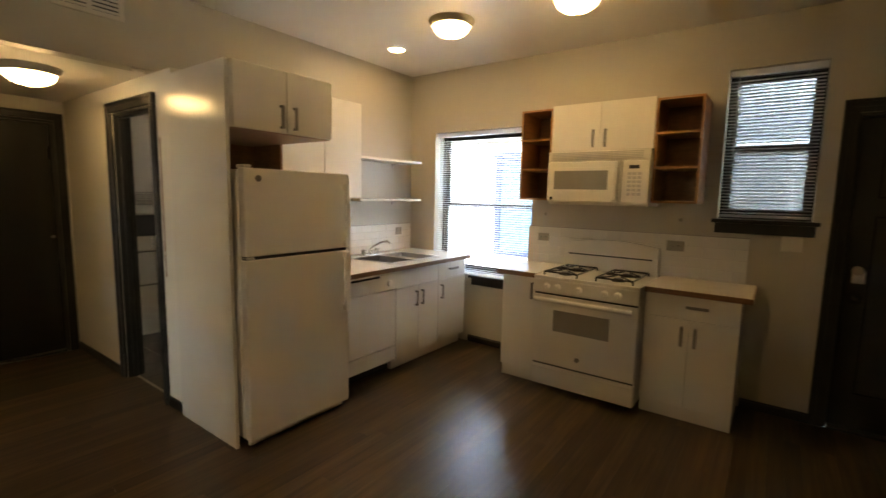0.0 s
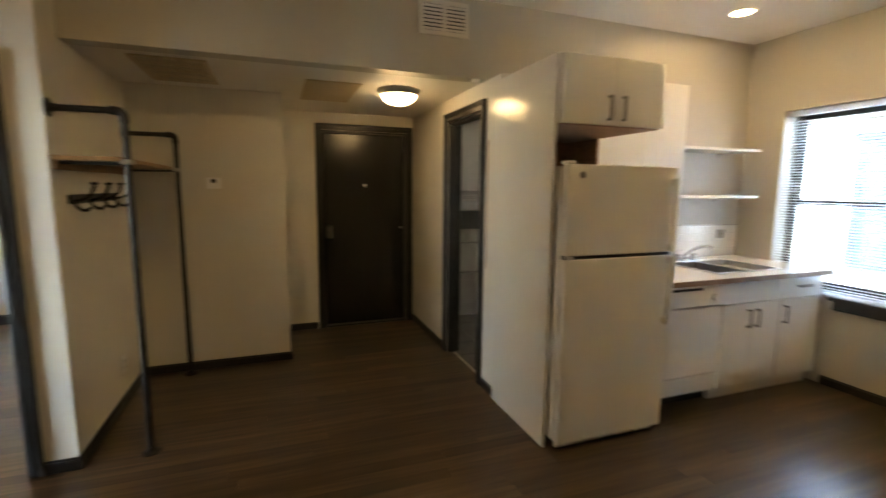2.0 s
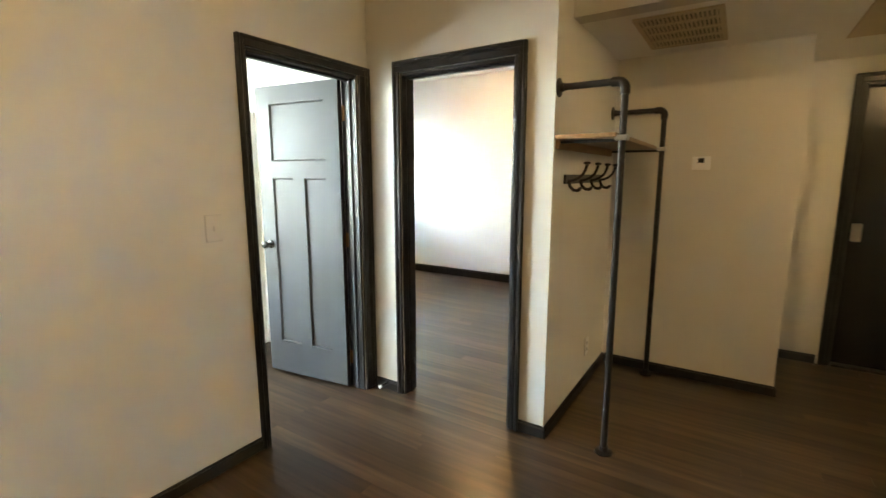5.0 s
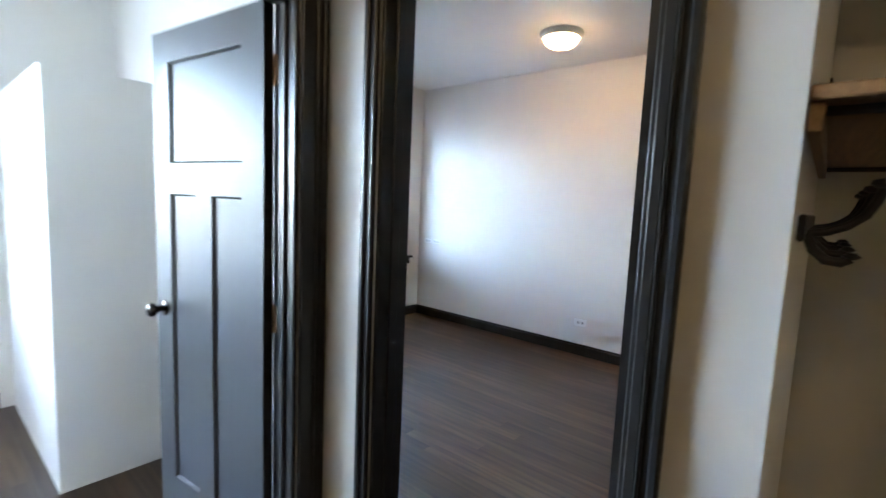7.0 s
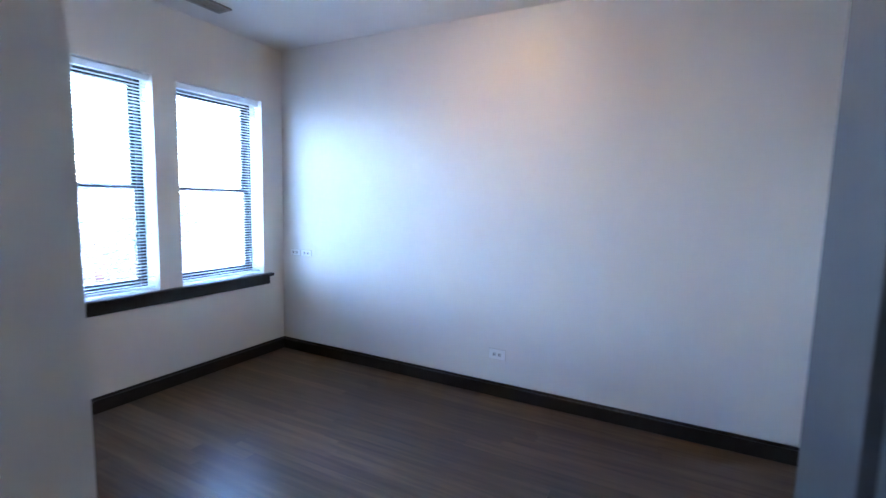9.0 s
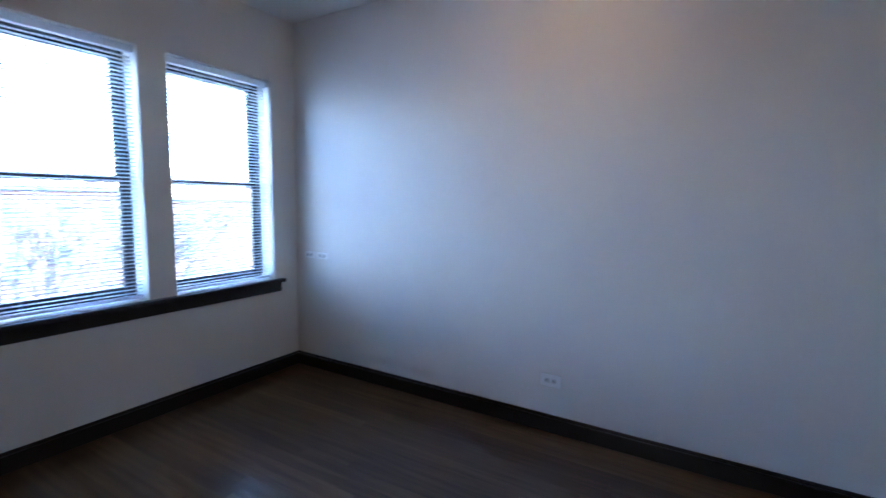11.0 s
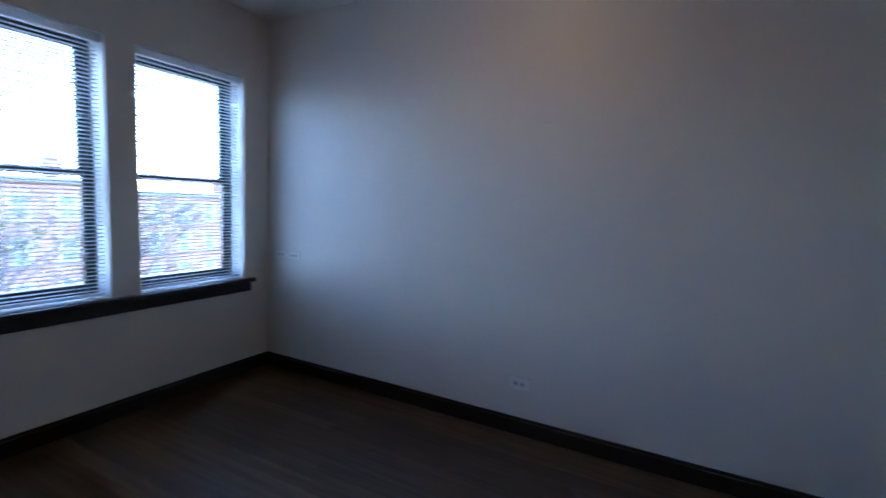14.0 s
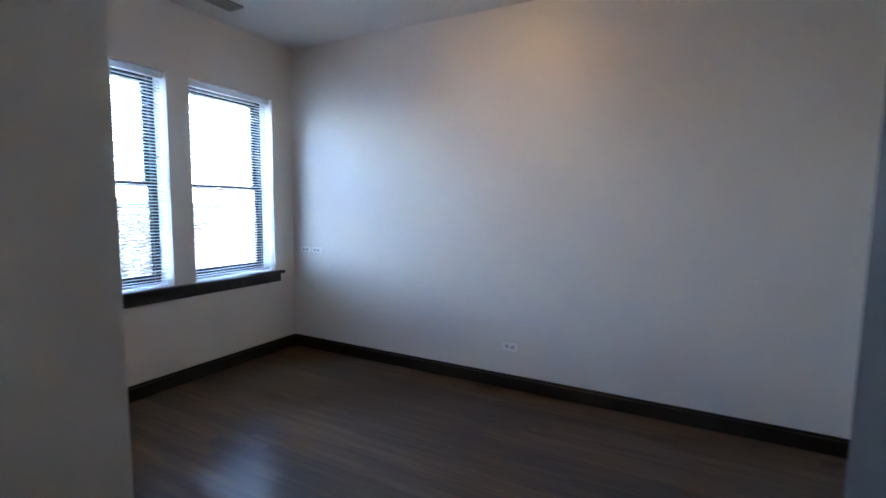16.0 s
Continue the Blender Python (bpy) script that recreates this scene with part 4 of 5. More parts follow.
for k in range(n):
    bm.faces.new((lo[k], lo[k + 1], hi[k + 1], hi[k]))
    bm.faces.new((hi[k], hi[k + 1], hb[k + 1], hb[k]))
    bm.faces.new((hb[k], hb[k + 1], lb[k + 1], lb[k]))
bm.faces.new((lo[0], hi[0], hb[0], lb[0]))
bm.faces.new((lb[n], hb[n], hi[n], lo[n]))
bmesh.ops.recalc_face_normals(bm, faces=bm.faces[:])
part("backguard_top", bm, STOVEW, e)
# no opening: the slot's shade is a black strip on the backguard
part("slot_shade", nb((TX0 + 0.05, TX1 - 0.05, YK - 0.104, YK - 0.096, 1.008, 1.018)), RUBBER, bg, "black strip for the shade of a vent slot")
for gx in (TX0 + 0.185, TX1 - 0.185):
    for gy in (TY + 0.16, TY + 0.40):
        part("burner", lathe(bmesh.new(), [(0.05, 0), (0.05, 0.008), (0.036, 0.012), (0.034, 0.02), (0.01, 0.023)], (gx, gy, 0.892), 24), IRON, e, "black burner cap", smooth=True)
    bm = bmesh.new()
    g0, g1, h0, h1, z = gx - 0.125, gx + 0.125, TY + 0.05, TY + 0.51, 0.918
    for yy in (h0, (h0 + h1) / 2, h1):
        tube(bm, (g0, yy, z), (g1, yy, z), 0.006, 8)
    for xx in (g0, g1):
        tube(bm, (xx, h0, z), (xx, h1, z), 0.006, 8)
    for yc in (TY + 0.16, TY + 0.40):
        for k in range(4):
            a = math.pi / 4 + k * math.pi / 2
            tube(bm, (gx + 0.15 * math.cos(a), yc + 0.12 * math.sin(a), z), (gx + 0.03 * math.cos(a), yc + 0.03 * math.sin(a), z + 0.01), 0.005, 8)
    for xx in (g0, g1):
        for yy in (h0, h1):
            tube(bm, (xx, yy, 0.891), (xx, yy, z), 0.006, 8)
    part("grate", bm, IRON, e, "black cast iron grate")

# microwave group
MX0, MX1 = 1.748, 2.504
wall_cabinet("microwave_cabinet", MX0, MX1, 3.655, YK, 1.832, 2.186, "y", "white two-door cabinet above the microwave", 2, hz=1.92)
e = thing("microwave", ((MX0 + MX1) / 2, 3.8, 1.43), "cream over-the-range microwave with a dark window", "microwave")
MY = 3.60
part("body", nb((MX0, MX1, MY + 0.03, YK, 1.435, 1.828), bevel=0.004), APPL, e)
gr = part("vent_panel", nb((MX0, MX1, MY + 0.012, MY + 0.03, 1.752, 1.826), bevel=0.004), APPL, e)
for k in range(5):
    part("louver", nb((MX0 + 0.03, MX1 - 0.05, MY + 0.008, MY + 0.0125, 1.763 + k * 0.012, 1.769 + k * 0.012)), GROUT, gr)
md = part("door", nb((MX0 + 0.004, MX1 - 0.19, MY - 0.004, MY + 0.03, 1.445, 1.748), bevel=0.012, seg=3), APPL, e)
part("window_frame", nb((MX0 + 0.04, MX1 - 0.265, MY - 0.006, MY - 0.003, 1.515, 1.705), bevel=0.0012), APPL, md)
part("door_window", nb((MX0 + 0.06, MX1 - 0.285, MY - 0.0085, MY - 0.0055, 1.54, 1.68), bevel=0.001), MWGLASS, md, "tinted microwave window")
part("door_handle", nb((MX1 - 0.245, MX1 - 0.205, MY - 0.04, MY - 0.002, 1.46, 1.745), bevel=0.014, seg=3), APPL, md, "thick cream handle")
pn = part("control_panel", nb((MX1 - 0.187, MX1 - 0.003, MY, MY + 0.03, 1.445, 1.748), bevel=0.01, seg=2), APPL, e)
part("display", nb((MX1 - 0.14, MX1 - 0.07, MY - 0.003, MY + 0.001, 1.69, 1.715)), DARKG, pn, "dark clock display")
for i in range(3):
    for j in range(6):
        part("button", nb((MX1 - 0.148 + i * 0.034, MX1 - 0.122 + i * 0.034, MY - 0.002, MY + 0.001, 1.50 + j * 0.029, 1.52 + j * 0.029), bevel=0.0006), GROUT, pn)
part("badge", lathe(bmesh.new(), [(0.012, 0), (0.012, -0.003), (0.008, -0.004)], (MX0 + 0.04, MY - 0.004, 1.47), 16, "y"), IRON, md)
part("bottom_panel", nb((MX0 + 0.01, MX1 - 0.01, MY + 0.03, YK - 0.02, 1.424, 1.435)), APPL, e)


def cubby(x0, x1, label):
    y0, z0, z1, t = 3.665, 1.452, 2.172, 0.016
    e = thing("open_shelf", ((x0 + x1) / 2, 3.83, z0), label, "shelf unit", "wooden cubby shelves beside the microwave")
    part("side", nb((x0, x0 + t, y0, YK, z0, z1), bevel=0.001), WOOD, e)
    part("side", nb((x1 - t, x1, y0, YK, z0, z1), bevel=0.001), WOOD, e)
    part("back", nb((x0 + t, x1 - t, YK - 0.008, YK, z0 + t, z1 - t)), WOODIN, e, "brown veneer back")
    for k, z in enumerate((z0, z0 + 0.237, z0 + 0.475, z1 - t)):
        part("board", nb((x0 + t, x1 - t, y0, YK - 0.008, z, z + t), bevel=0.001), WOOD, e)


cubby(1.475, 1.746, "open beech-coloured cubby shelf beside the microwave, empty")
cubby(2.506, 2.80, "open beech-coloured cubby shelf beside the microwave, empty")
for kx in (1.58, 2.66):
    solid("cable_clip", lathe(bmesh.new(), [(0.014, 0), (0.014, -0.012), (0.008, -0.018)], (kx, YK, 1.33), 16, "y"), GREYP, "small dark plug on the wall above the backsplash", "plug", base=(kx, YK, 1.33), smooth=True)


# tiled backsplashes
def splash(name, axis, plane, side, a0, a1, z0, z1, tw, th, label):
    e = thing(name, (plane, (a0 + a1) / 2, z0) if axis == "x" else ((a0 + a1) / 2, plane, z0), label, "backsplash", kind="structure")
    bed = (plane, plane + side * 0.004)
    part("grout_bed", nb((*bed, a0, a1, z0, z1) if axis == "x" else (a0, a1, *bed, z0, z1)), GROUT, e)
    part("edge_strip", nb((plane, plane + side * 0.011, a0, a1, z1, z1 + 0.006) if axis == "x" else (a0, a1, plane, plane + side * 0.011, z1, z1 + 0.006)), GREYP, e, "dark metal edge strip")
    cache = {}
    base = Vector(world_of(e).translation)
    row = 0
    z = z0
    while z < z1 - 0.01:
        zt = min(z + th, z1)
        a = a0 - (tw / 2 if row % 2 else 0)
        while a < a1 - 0.005:
            u0, u1 = max(a, a0), min(a + tw, a1)
            if u1 - u0 > 0.012:
                k = (round(u1 - u0, 3), round(zt - z, 3))
                if k not in cache:
                    w2, h2 = (u1 - u0) / 2 - 0.001, (zt - z) / 2 - 0.001
                    bm = nb((0, 0.005 * side, -w2, w2, -h2, h2) if axis == "x" else (-w2, w2, 0, 0.005 * side, -h2, h2), bevel=0.0012)
                    cache[k] = mesh_of("tile", bm, TILEW)
                c = (plane + side * 0.004, (u0 + u1) / 2, (z + zt) / 2) if axis == "x" else ((u0 + u1) / 2, plane + side * 0.004, (z + zt) / 2)
                ti = Matrix.Translation(Vector(c) - base) @ Euler((radians(random.uniform(-.25, .25)), radians(random.uniform(-.25, .25)), radians(random.uniform(-.3, .3)))).to_matrix().to_4x4()
                piece("tile", cache[k], e, None, ti)
            a += tw
        z += th
        row += 1
    return e


splash("backsplash_sink", "x", 0.0, 1, 2.3, YK - 0.012, CT, 1.165, 0.2, 0.068, "glossy white subway tile backsplash behind the sink")
splash("backsplash_stove", "y", YK, -1, 1.42, 3.10, CT, 1.215, 0.2, 0.0805, "glossy white tile backsplash behind the stove")


# ---------------------------------------------------------------- ceiling lamps
def dome_lamp(name, x, y, z, label, r=0.165, glass=None):
    """A ceiling lamp with a sloped metal pan and a deep opal bowl."""
    e = thing(name, (x, y, z), label, "ceiling lamp", "round ceiling lamps")
    pan = [(r * 0.98, 0), (r, -0.006), (r * 0.985, -0.016), (r * 0.86, -0.040), (r * 0.83, -0.043), (r * 0.80, -0.038)]
    part("base_ring", lathe(bmesh.new(), pan, (x, y, z), 40), NICKEL, e, "satin nickel rim", smooth=True)
    prof = [(r * 0.80 * math.cos(a), -0.038 - 0.078 * math.sin(a)) for a in [k * math.pi / 20 for k in range(10)]] + [(0.012, -0.116)]
    part("glass_bowl", lathe(bmesh.new(), prof, (x, y, z), 40), glass or LAMPGLASS, e, "lit opal glass bowl", smooth=True)
    part("finial", lathe(bmesh.new(), [(0.004, -0.114), (0.011, -0.117), (0.011, -0.124), (0.004, -0.130)], (x, y, z), 16), NICKEL, e, "small nickel finial", smooth=True)
    return e


dome_lamp("ceiling_lamp", 1.25, 2.95, CEIL, "lit round ceiling lamp with nickel rim on the kitchen ceiling")
dome_lamp("ceiling_lamp", 2.15, 3.0, CEIL, "lit round ceiling lamp with nickel rim on the kitchen ceiling")
# unseen lamp, added to brighten the living room walls
dome_lamp("ceiling_lamp", 2.1, -0.55, CEIL, "added unseen ceiling lamp that brightens the living room", glass=LIVGLASS)
dome_lamp("ceiling_lamp", -0.56, 1.01, HALL, "lit round ceiling lamp with nickel rim in the entry")
dome_lamp("ceiling_lamp", -2.18, -2.55, CEIL, "lit round ceiling lamp with nickel rim in the bedroom", glass=BEDGLASS)

e = thing("recessed_light", (0.48, 3.22, CEIL), "lit recessed ceiling spot with white ring over the sink", "recessed light")
part("trim_ring", lathe(bmesh.new(), [(0.088, 0), (0.088, -0.004), (0.070, -0.007), (0.066, -0.002)], (0.48, 3.22, CEIL), 32), PLASTIC, e, smooth=True)
part("lens", lathe(bmesh.new(), [(0.066, -0.0015), (0.064, -0.003), (0.01, -0.0032)], (0.48, 3.22, CEIL), 32), SPOTGLASS, e, "lit lens", smooth=True)
e = thing("bath_lamp", (-0.4, 2.45, HALL + 0.15), "lit round bathroom ceiling lamp", "ceiling lamp")
part("base_ring", lathe(bmesh.new(), [(0.12, 0), (0.12, -0.03)], (-0.4, 2.45, HALL + 0.15), 24), PLASTIC, e)
part("glass_bowl", lathe(bmesh.new(), [(0.11, -0.03), (0.09, -0.06), (0.04, -0.08), (0.01, -0.083)], (-0.4, 2.45, HALL + 0.15), 24), BATHGLASS, e, smooth=True)


# ---------------------------------------------------------------- grilles, panels and plates on walls and ceilings
def register(name, axis, plane, side, a0, a1, b0, b1, label, material, n, split=0):
    """A framed grille with slats; axis is its normal, b runs up a wall or along y on a ceiling."""
    def bx(u0, u1, v0, v1, d0, d1):
        d0, d1 = plane + side * d0, plane + side * d1
        return {"x": (d0, d1, u0, u1, v0, v1), "z": (u0, u1, v0, v1, d0, d1)}[axis]
    c = {"x": (plane, (a0 + a1) / 2, b0), "z": ((a0 + a1) / 2, (b0 + b1) / 2, plane)}[axis]
    e = thing(name, c, label, "vent")
    # no duct behind: a black sheet paints its shade between the slats
    part("backing", nb(bx(a0 + 0.01, a1 - 0.01, b0 + 0.01, b1 - 0.01, 0.0, 0.002)), RUBBER, e, "black sheet for the shade inside the duct")
    w = 0.026
    part("frame", nb(bx(a0, a0 + w, b0, b1, 0, 0.012), bx(a1 - w, a1, b0, b1, 0, 0.012), bx(a0 + w, a1 - w, b0, b0 + w, 0, 0.012), bx(a0 + w, a1 - w, b1 - w, b1, 0, 0.012)), material, e)
    for k in range(1, split + 1):
        m = a0 + (a1 - a0) * k / (split + 1)
        part("divider", nb(bx(m - 0.012, m + 0.012, b0 + w, b1 - w, 0.002, 0.012)), material, e)
    for k in range(n):
        p = b0 + w + (b1 - b0 - 2 * w) * (k + 0.5) / n
        h = (b1 - b0 - 2 * w) / n * 0.31
        part("slat", nb(bx(a0 + w, a1 - w, p - h, p + h, 0.004, 0.009)), material, e)
    return e


register("wall_vent", "x", 0.0, 1, 1.0, 1.34, 2.455, 2.67, "white slatted air vent high on the soffit", GRILLE, 7, 1)
register("return_grille", "z", HALL, -1, -0.83, -0.19, -0.67, -0.26, "tan return air grille in the entry ceiling", TAN, 18, 3)
register("ceiling_vent", "z", CEIL, -1, -2.2, -1.92, -4.46, -4.32, "grey slatted ceiling vent near the bedroom windows", GREYP, 6)
register("ceiling_vent", "z", CEIL, -1, 3.55, 3.9, 3.5, 3.66, "white slatted ceiling vent near the back door", GRILLE, 6)
solid("access_panel", nb((-1.2, -0.45, 0.32, 0.71, HALL - 0.008, HALL), bevel=0.003), TAN, "tan flush access panel in the entry ceiling", "access panel", base=(-0.82, 0.5, HALL))
e = thing("smoke_sensor", (0.1, 1.43, HALL), "small round white sensor under the soffit", "sensor")
part("body", lathe(bmesh.new(), [(0.03, 0), (0.03, -0.012), (0.02, -0.018)], (-0.05, 1.42, HALL), 20), PLASTIC, e, smooth=True)

e = thing("thermostat", (XT, -0.35, 1.49), "white wall thermostat with dark display", "thermostat")
part("housing", nb((XT, XT + 0.025, -0.405, -0.30, 1.45, 1.535), bevel=0.006, seg=2), PLATE, e)
part("display", nb((XT + 0.0245, XT + 0.027, -0.372, -0.337, 1.495, 1.525)), DARKG, e, "dark display")


def plate(name, axis, plane, side, a, z, w, h, label, material, kind="outlet", double=False):
    """A wall plate with sockets or a toggle."""
    def bx(u0, u1, z0, z1, d0, d1):
        d0, d1 = plane + side * d0, plane + side * d1
        return (d0, d1, a + u0, a + u1, z + z0, z + z1) if axis == "x" else (a + u0, a + u1, d0, d1, z + z0, z + z1)
    e = thing(name, (plane, a, z) if axis == "x" else (a, plane, z), label, kind)
    # thin grey slab that paints the plate's contact shadow on the wall
    part("shadow_gap", nb(bx(-w / 2 - 0.0025, w / 2 + 0.0025, -h / 2 - 0.0025, h / 2 + 0.0025, 0, 0.0008)), GROUT, e, "shadow line round the plate, put into the colour")
    part("cover_plate", nb(bx(-w / 2, w / 2, -h / 2, h / 2, 0, 0.006), bevel=0.002), material, e)
    if kind == "switch":
        part("toggle", nb(bx(-0.005, 0.005, -0.012, 0.012, 0.006, 0.016), bevel=0.002), material, e)
    else:
        for s in (-0.02, 0.02):
            u, v = (s, 0) if w > h else (0, s)
            part("socket", nb(bx(u - 0.014, u + 0.014, v - 0.014, v + 0.014, 0.006, 0.008), bevel=0.001), GREYP if material is GREYP else SOCKET, e, "greyer socket face")
            for q in (-0.005, 0.005):
                part("slot", nb(bx(u + q - 0.0016, u + q + 0.0016, v - 0.006, v + 0.007, 0.008, 0.0085)), RUBBER, e)
    return e


plate("outlet", "x", XW, 1, -2.57, 0.315, 0.125, 0.075, "white sideways wall outlet above the bedroom baseboard", PLATE)
plate("outlet", "x", XW, 1, -4.42, 0.92, 0.115, 0.055, "white sideways wall outlet beside the bedroom window", PLATE)
plate("outlet", "x", XW, 1, -4.555, 0.92, 0.115, 0.055, "white sideways wall outlet beside the bedroom window", PLATE)
plate("light_switch", "y", YS, 1, 1.287, 1.18, 0.075, 0.118, "cream toggle light switch beside the grey door", CREAM, "switch")
plate("light_switch", "y", YK, -1, 3.335, 1.205, 0.115, 0.118, "white double light switch below the high window", PLASTIC, "switch")
plate("outlet", "y", YK - 0.009, -1, 1.57, 1.125, 0.1, 0.065, "brushed metal outlet plate on the tile backsplash", GREYP)
plate("outlet", "y", YK - 0.009, -1, 2.637, 1.13, 0.12, 0.075, "brushed metal outlet plate on the tile backsplash", GREYP)
plate("outlet", "x", 0.009, 1, 3.79, 1.09, 0.09, 0.075, "brushed metal outlet plate on the tile backsplash", GREYP)


plate("outlet", "y", YH, 1, -0.56, 0.27, 0.075, 0.118, "white wall outlet low beside the coat rack", PLATE)

# spring stop on the baseboard in the corner by the doors
e = thing("spring_stop", (XD + 0.02, -2.0, 0.045), "black spring door stop with a white rubber tip", "door stop")
part("spring", tube(bmesh.new(), (XD + 0.016, -2.0, 0.045), (XD + 0.075, -2.0, 0.045), 0.007, 10), IRON, e)
part("base", tube(bmesh.new(), (XD + 0.014, -2.0, 0.045), (XD + 0.024, -2.0, 0.045), 0.013, 12), IRON, e)
part("tip", tube(bmesh.new(), (XD + 0.075, -2.0, 0.045), (XD + 0.09, -2.0, 0.045), 0.010, 12), PLATE, e, "white rubber tip")


# ---------------------------------------------------------------- coat rack of iron pipe
e = thing("pipe_rack", (-0.37, YH, 0), "black iron pipe coat rack with a pine shelf against the wall", "coat rack")
for px, ft in ((0.184, -0.604), (-0.95, -0.585)):
    part("flange", lathe(bmesh.new(), [(0.045, 0), (0.045, 0.006), (0.022, 0.012), (0.02, 0.03)], (px, YH, 1.84), 24, "y"), IRON, e, smooth=True)
    bm = bmesh.new()
    arc = [(px, ft - 0.035 + 0.035 * math.sin(a), 1.84 - 0.035 + 0.035 * math.cos(a)) for a in [k * math.pi / 12 for k in range(7)]]
    part("arm_pipe", tube(bm, (px, YH + 0.01, 1.84), (px, ft - 0.03, 1.84), 0.0165, 18), IRON, e, smooth=True)
    bm = bent(bmesh.new(), [(px, ft - 0.06, 1.84)] + arc + [(px, ft, 1.78)], 0.022, 16)
    part("elbow", bm, IRON, e, smooth=True)
    part("upright_pipe", tube(bmesh.new(), (px, ft, 0.02), (px, ft, 1.79), 0.0165, 18), IRON, e, smooth=True)
    part("foot_flange", lathe(bmesh.new(), [(0.045, 0), (0.045, 0.008), (0.024, 0.014), (0.022, 0.035)], (px, ft, 0), 24), IRON, e, smooth=True)
    part("clamp", nb((px - 0.026, px + 0.026, ft - 0.03, ft + 0.026, 1.575, 1.6), bevel=0.004), STEEL, e, "bright steel pipe clamp")
    part("shelf_bar", tube(bmesh.new(), (px, YH + 0.002, 1.578), (px, ft, 1.578), 0.008, 10), IRON, e)
part("shelf_board", nb((-1.0, 0.225, YH + 0.002, YH + 0.29, 1.59, 1.612), bevel=0.003), SHELFW, e, "pine shelf board")
part("shelf_cleat", nb((-0.9, 0.21, YH + 0.002, YH + 0.022, 1.545, 1.59), bevel=0.002), SHELFW, e)

e = thing("hook_rail", (-0.35, YH, 1.4), "black iron rail with four double coat hooks", "hook rail")
part("rail", nb((-0.68, 0.06, YH, YH + 0.012, 1.37, 1.42), bevel=0.004), IRON, e)
for hx in (0.02, -0.2, -0.42, -0.63):
    y0 = YH + 0.014
    h = part("hook", bent(bmesh.new(), [(hx, y0, 1.385), (hx, y0 + 0.028, 1.390), (hx, y0 + 0.055, 1.402), (hx, y0 + 0.078, 1.422), (hx, y0 + 0.09, 1.448), (hx, y0 + 0.096, 1.47)], 0.0078, 12), IRON, e, smooth=True)
    part("hook_tip", lathe(bmesh.new(), [(0.008, 0), (0.019, 0.006), (0.017, 0.014), (0.006, 0.017)], (hx, y0 + 0.096, 1.47), 16), IRON, h, smooth=True)
    h = part("lower_hook", bent(bmesh.new(), [(hx, y0, 1.385), (hx, y0 + 0.012, 1.355), (hx, y0 + 0.030, 1.338), (hx, y0 + 0.052, 1.336), (hx, y0 + 0.066, 1.345)], 0.009, 12), IRON, e, smooth=True)
    part("hook_tip", lathe(bmesh.new(), [(0.007, 0), (0.015, 0.005), (0.006, 0.012)], (hx, y0 + 0.066, 1.343), 16), IRON, h, smooth=True)


# ---------------------------------------------------------------- closets
def closet(name, x0, x1, y0, y1, h, label, face, doors):
    """A half-height closet box built against the party wall; face is the x of its front."""
    e = thing(name, ((x0 + x1) / 2, (y0 + y1) / 2, 0), label, "closet")
    t = 0.05
    part("side_wall", nb((x0, x1, y1 - t, y1, 0, h)), PAINT, e)
    part("top", nb((x0, x1, y0, y1 - t, h - t, h)), PAINT, e)
    s = 1 if face == x1 else -1
    fx0, fx1 = (face - s * t, face)
    if not doors:
        part("front_wall", nb((fx0, fx1, y0, y1 - t, 0, h - t)), PAINT, e)
        part("base_trim", nb((face, face + s * 0.014, y0, y1, 0, 0.11), bevel=0.003), BLACK, e, "black base trim") if s < 0 else None
        return e
    a, b = y0 + 0.07, y1 - 0.09
    part("front_post", nb((fx0, fx1, b, y1 - t, 0, h - t)), PAINT, e)
    part("front_post", nb((fx0, fx1, y0, a, 0, h - t)), PAINT, e)
    n = 4
    w = (b - a) / n
    for k in range(n):
        u0, u1 = a + k * w + 0.002, a + (k + 1) * w - 0.002
        q = face + s * 0.018
        b0 = fx0 + s * 0.012
        d = part("folding_door", nb((b0, q - s * 0.009, u0 + 0.065, u1 - 0.065, 0.13, h - t - 0.105)), CAB, e, "white panelled folding door")
        for v0, v1 in ((u0, u0 + 0.07), (u1 - 0.07, u1)):
            part("stile", nb((b0, q, v0, v1, 0.012, h - t - 0.005), bevel=0.002), CAB, d)
        for z0, z1 in ((0.012, 0.14), (0.66, 0.76), (1.24, 1.36), (h - t - 0.11, h - t - 0.005)):
            part("rail", nb((b0, q, u0 + 0.0701, u1 - 0.0701, z0, z1), bevel=0.002), CAB, d)
        if k in (1, 2):
            part("pull", lathe(bmesh.new(), [(0.008, 0), (0.008, s * 0.012), (0.014, s * 0.02), (0.006, s * 0.026)], (q, (u0 if k == 2 else u1) + (0.035 if k == 2 else -0.035), 0.9), 16, "x"), STEEL, d, "small metal pull", smooth=True)
    return e


closet("closet", -0.473, 0.0, YW, -2.64, 1.81, "white half-height closet with panelled doors beside the bedroom window", -0.473, True)
closet("closet", XD - T, 0.71, YW, -3.43, 1.915, "white half-height closet box in the bright bedroom", 0.71, False)


# ---------------------------------------------------------------- bathroom seen through its door
e = thing("toilet", (-1.5, 2.55, 0), "white porcelain toilet with closed lid", "toilet")
part("tank", nb((-1.84, -1.64, 2.34, 2.76, 0.36, 0.70), bevel=0.02, seg=2), PORC, e)
part("tank_lid", nb((-1.845, -1.625, 2.325, 2.775, 0.70, 0.73), bevel=0.008), PORC, e)
part("flush_lever", nb((-1.64, -1.625, 2.38, 2.45, 0.62, 0.635), bevel=0.003), CHROME, e, "chrome flush lever")
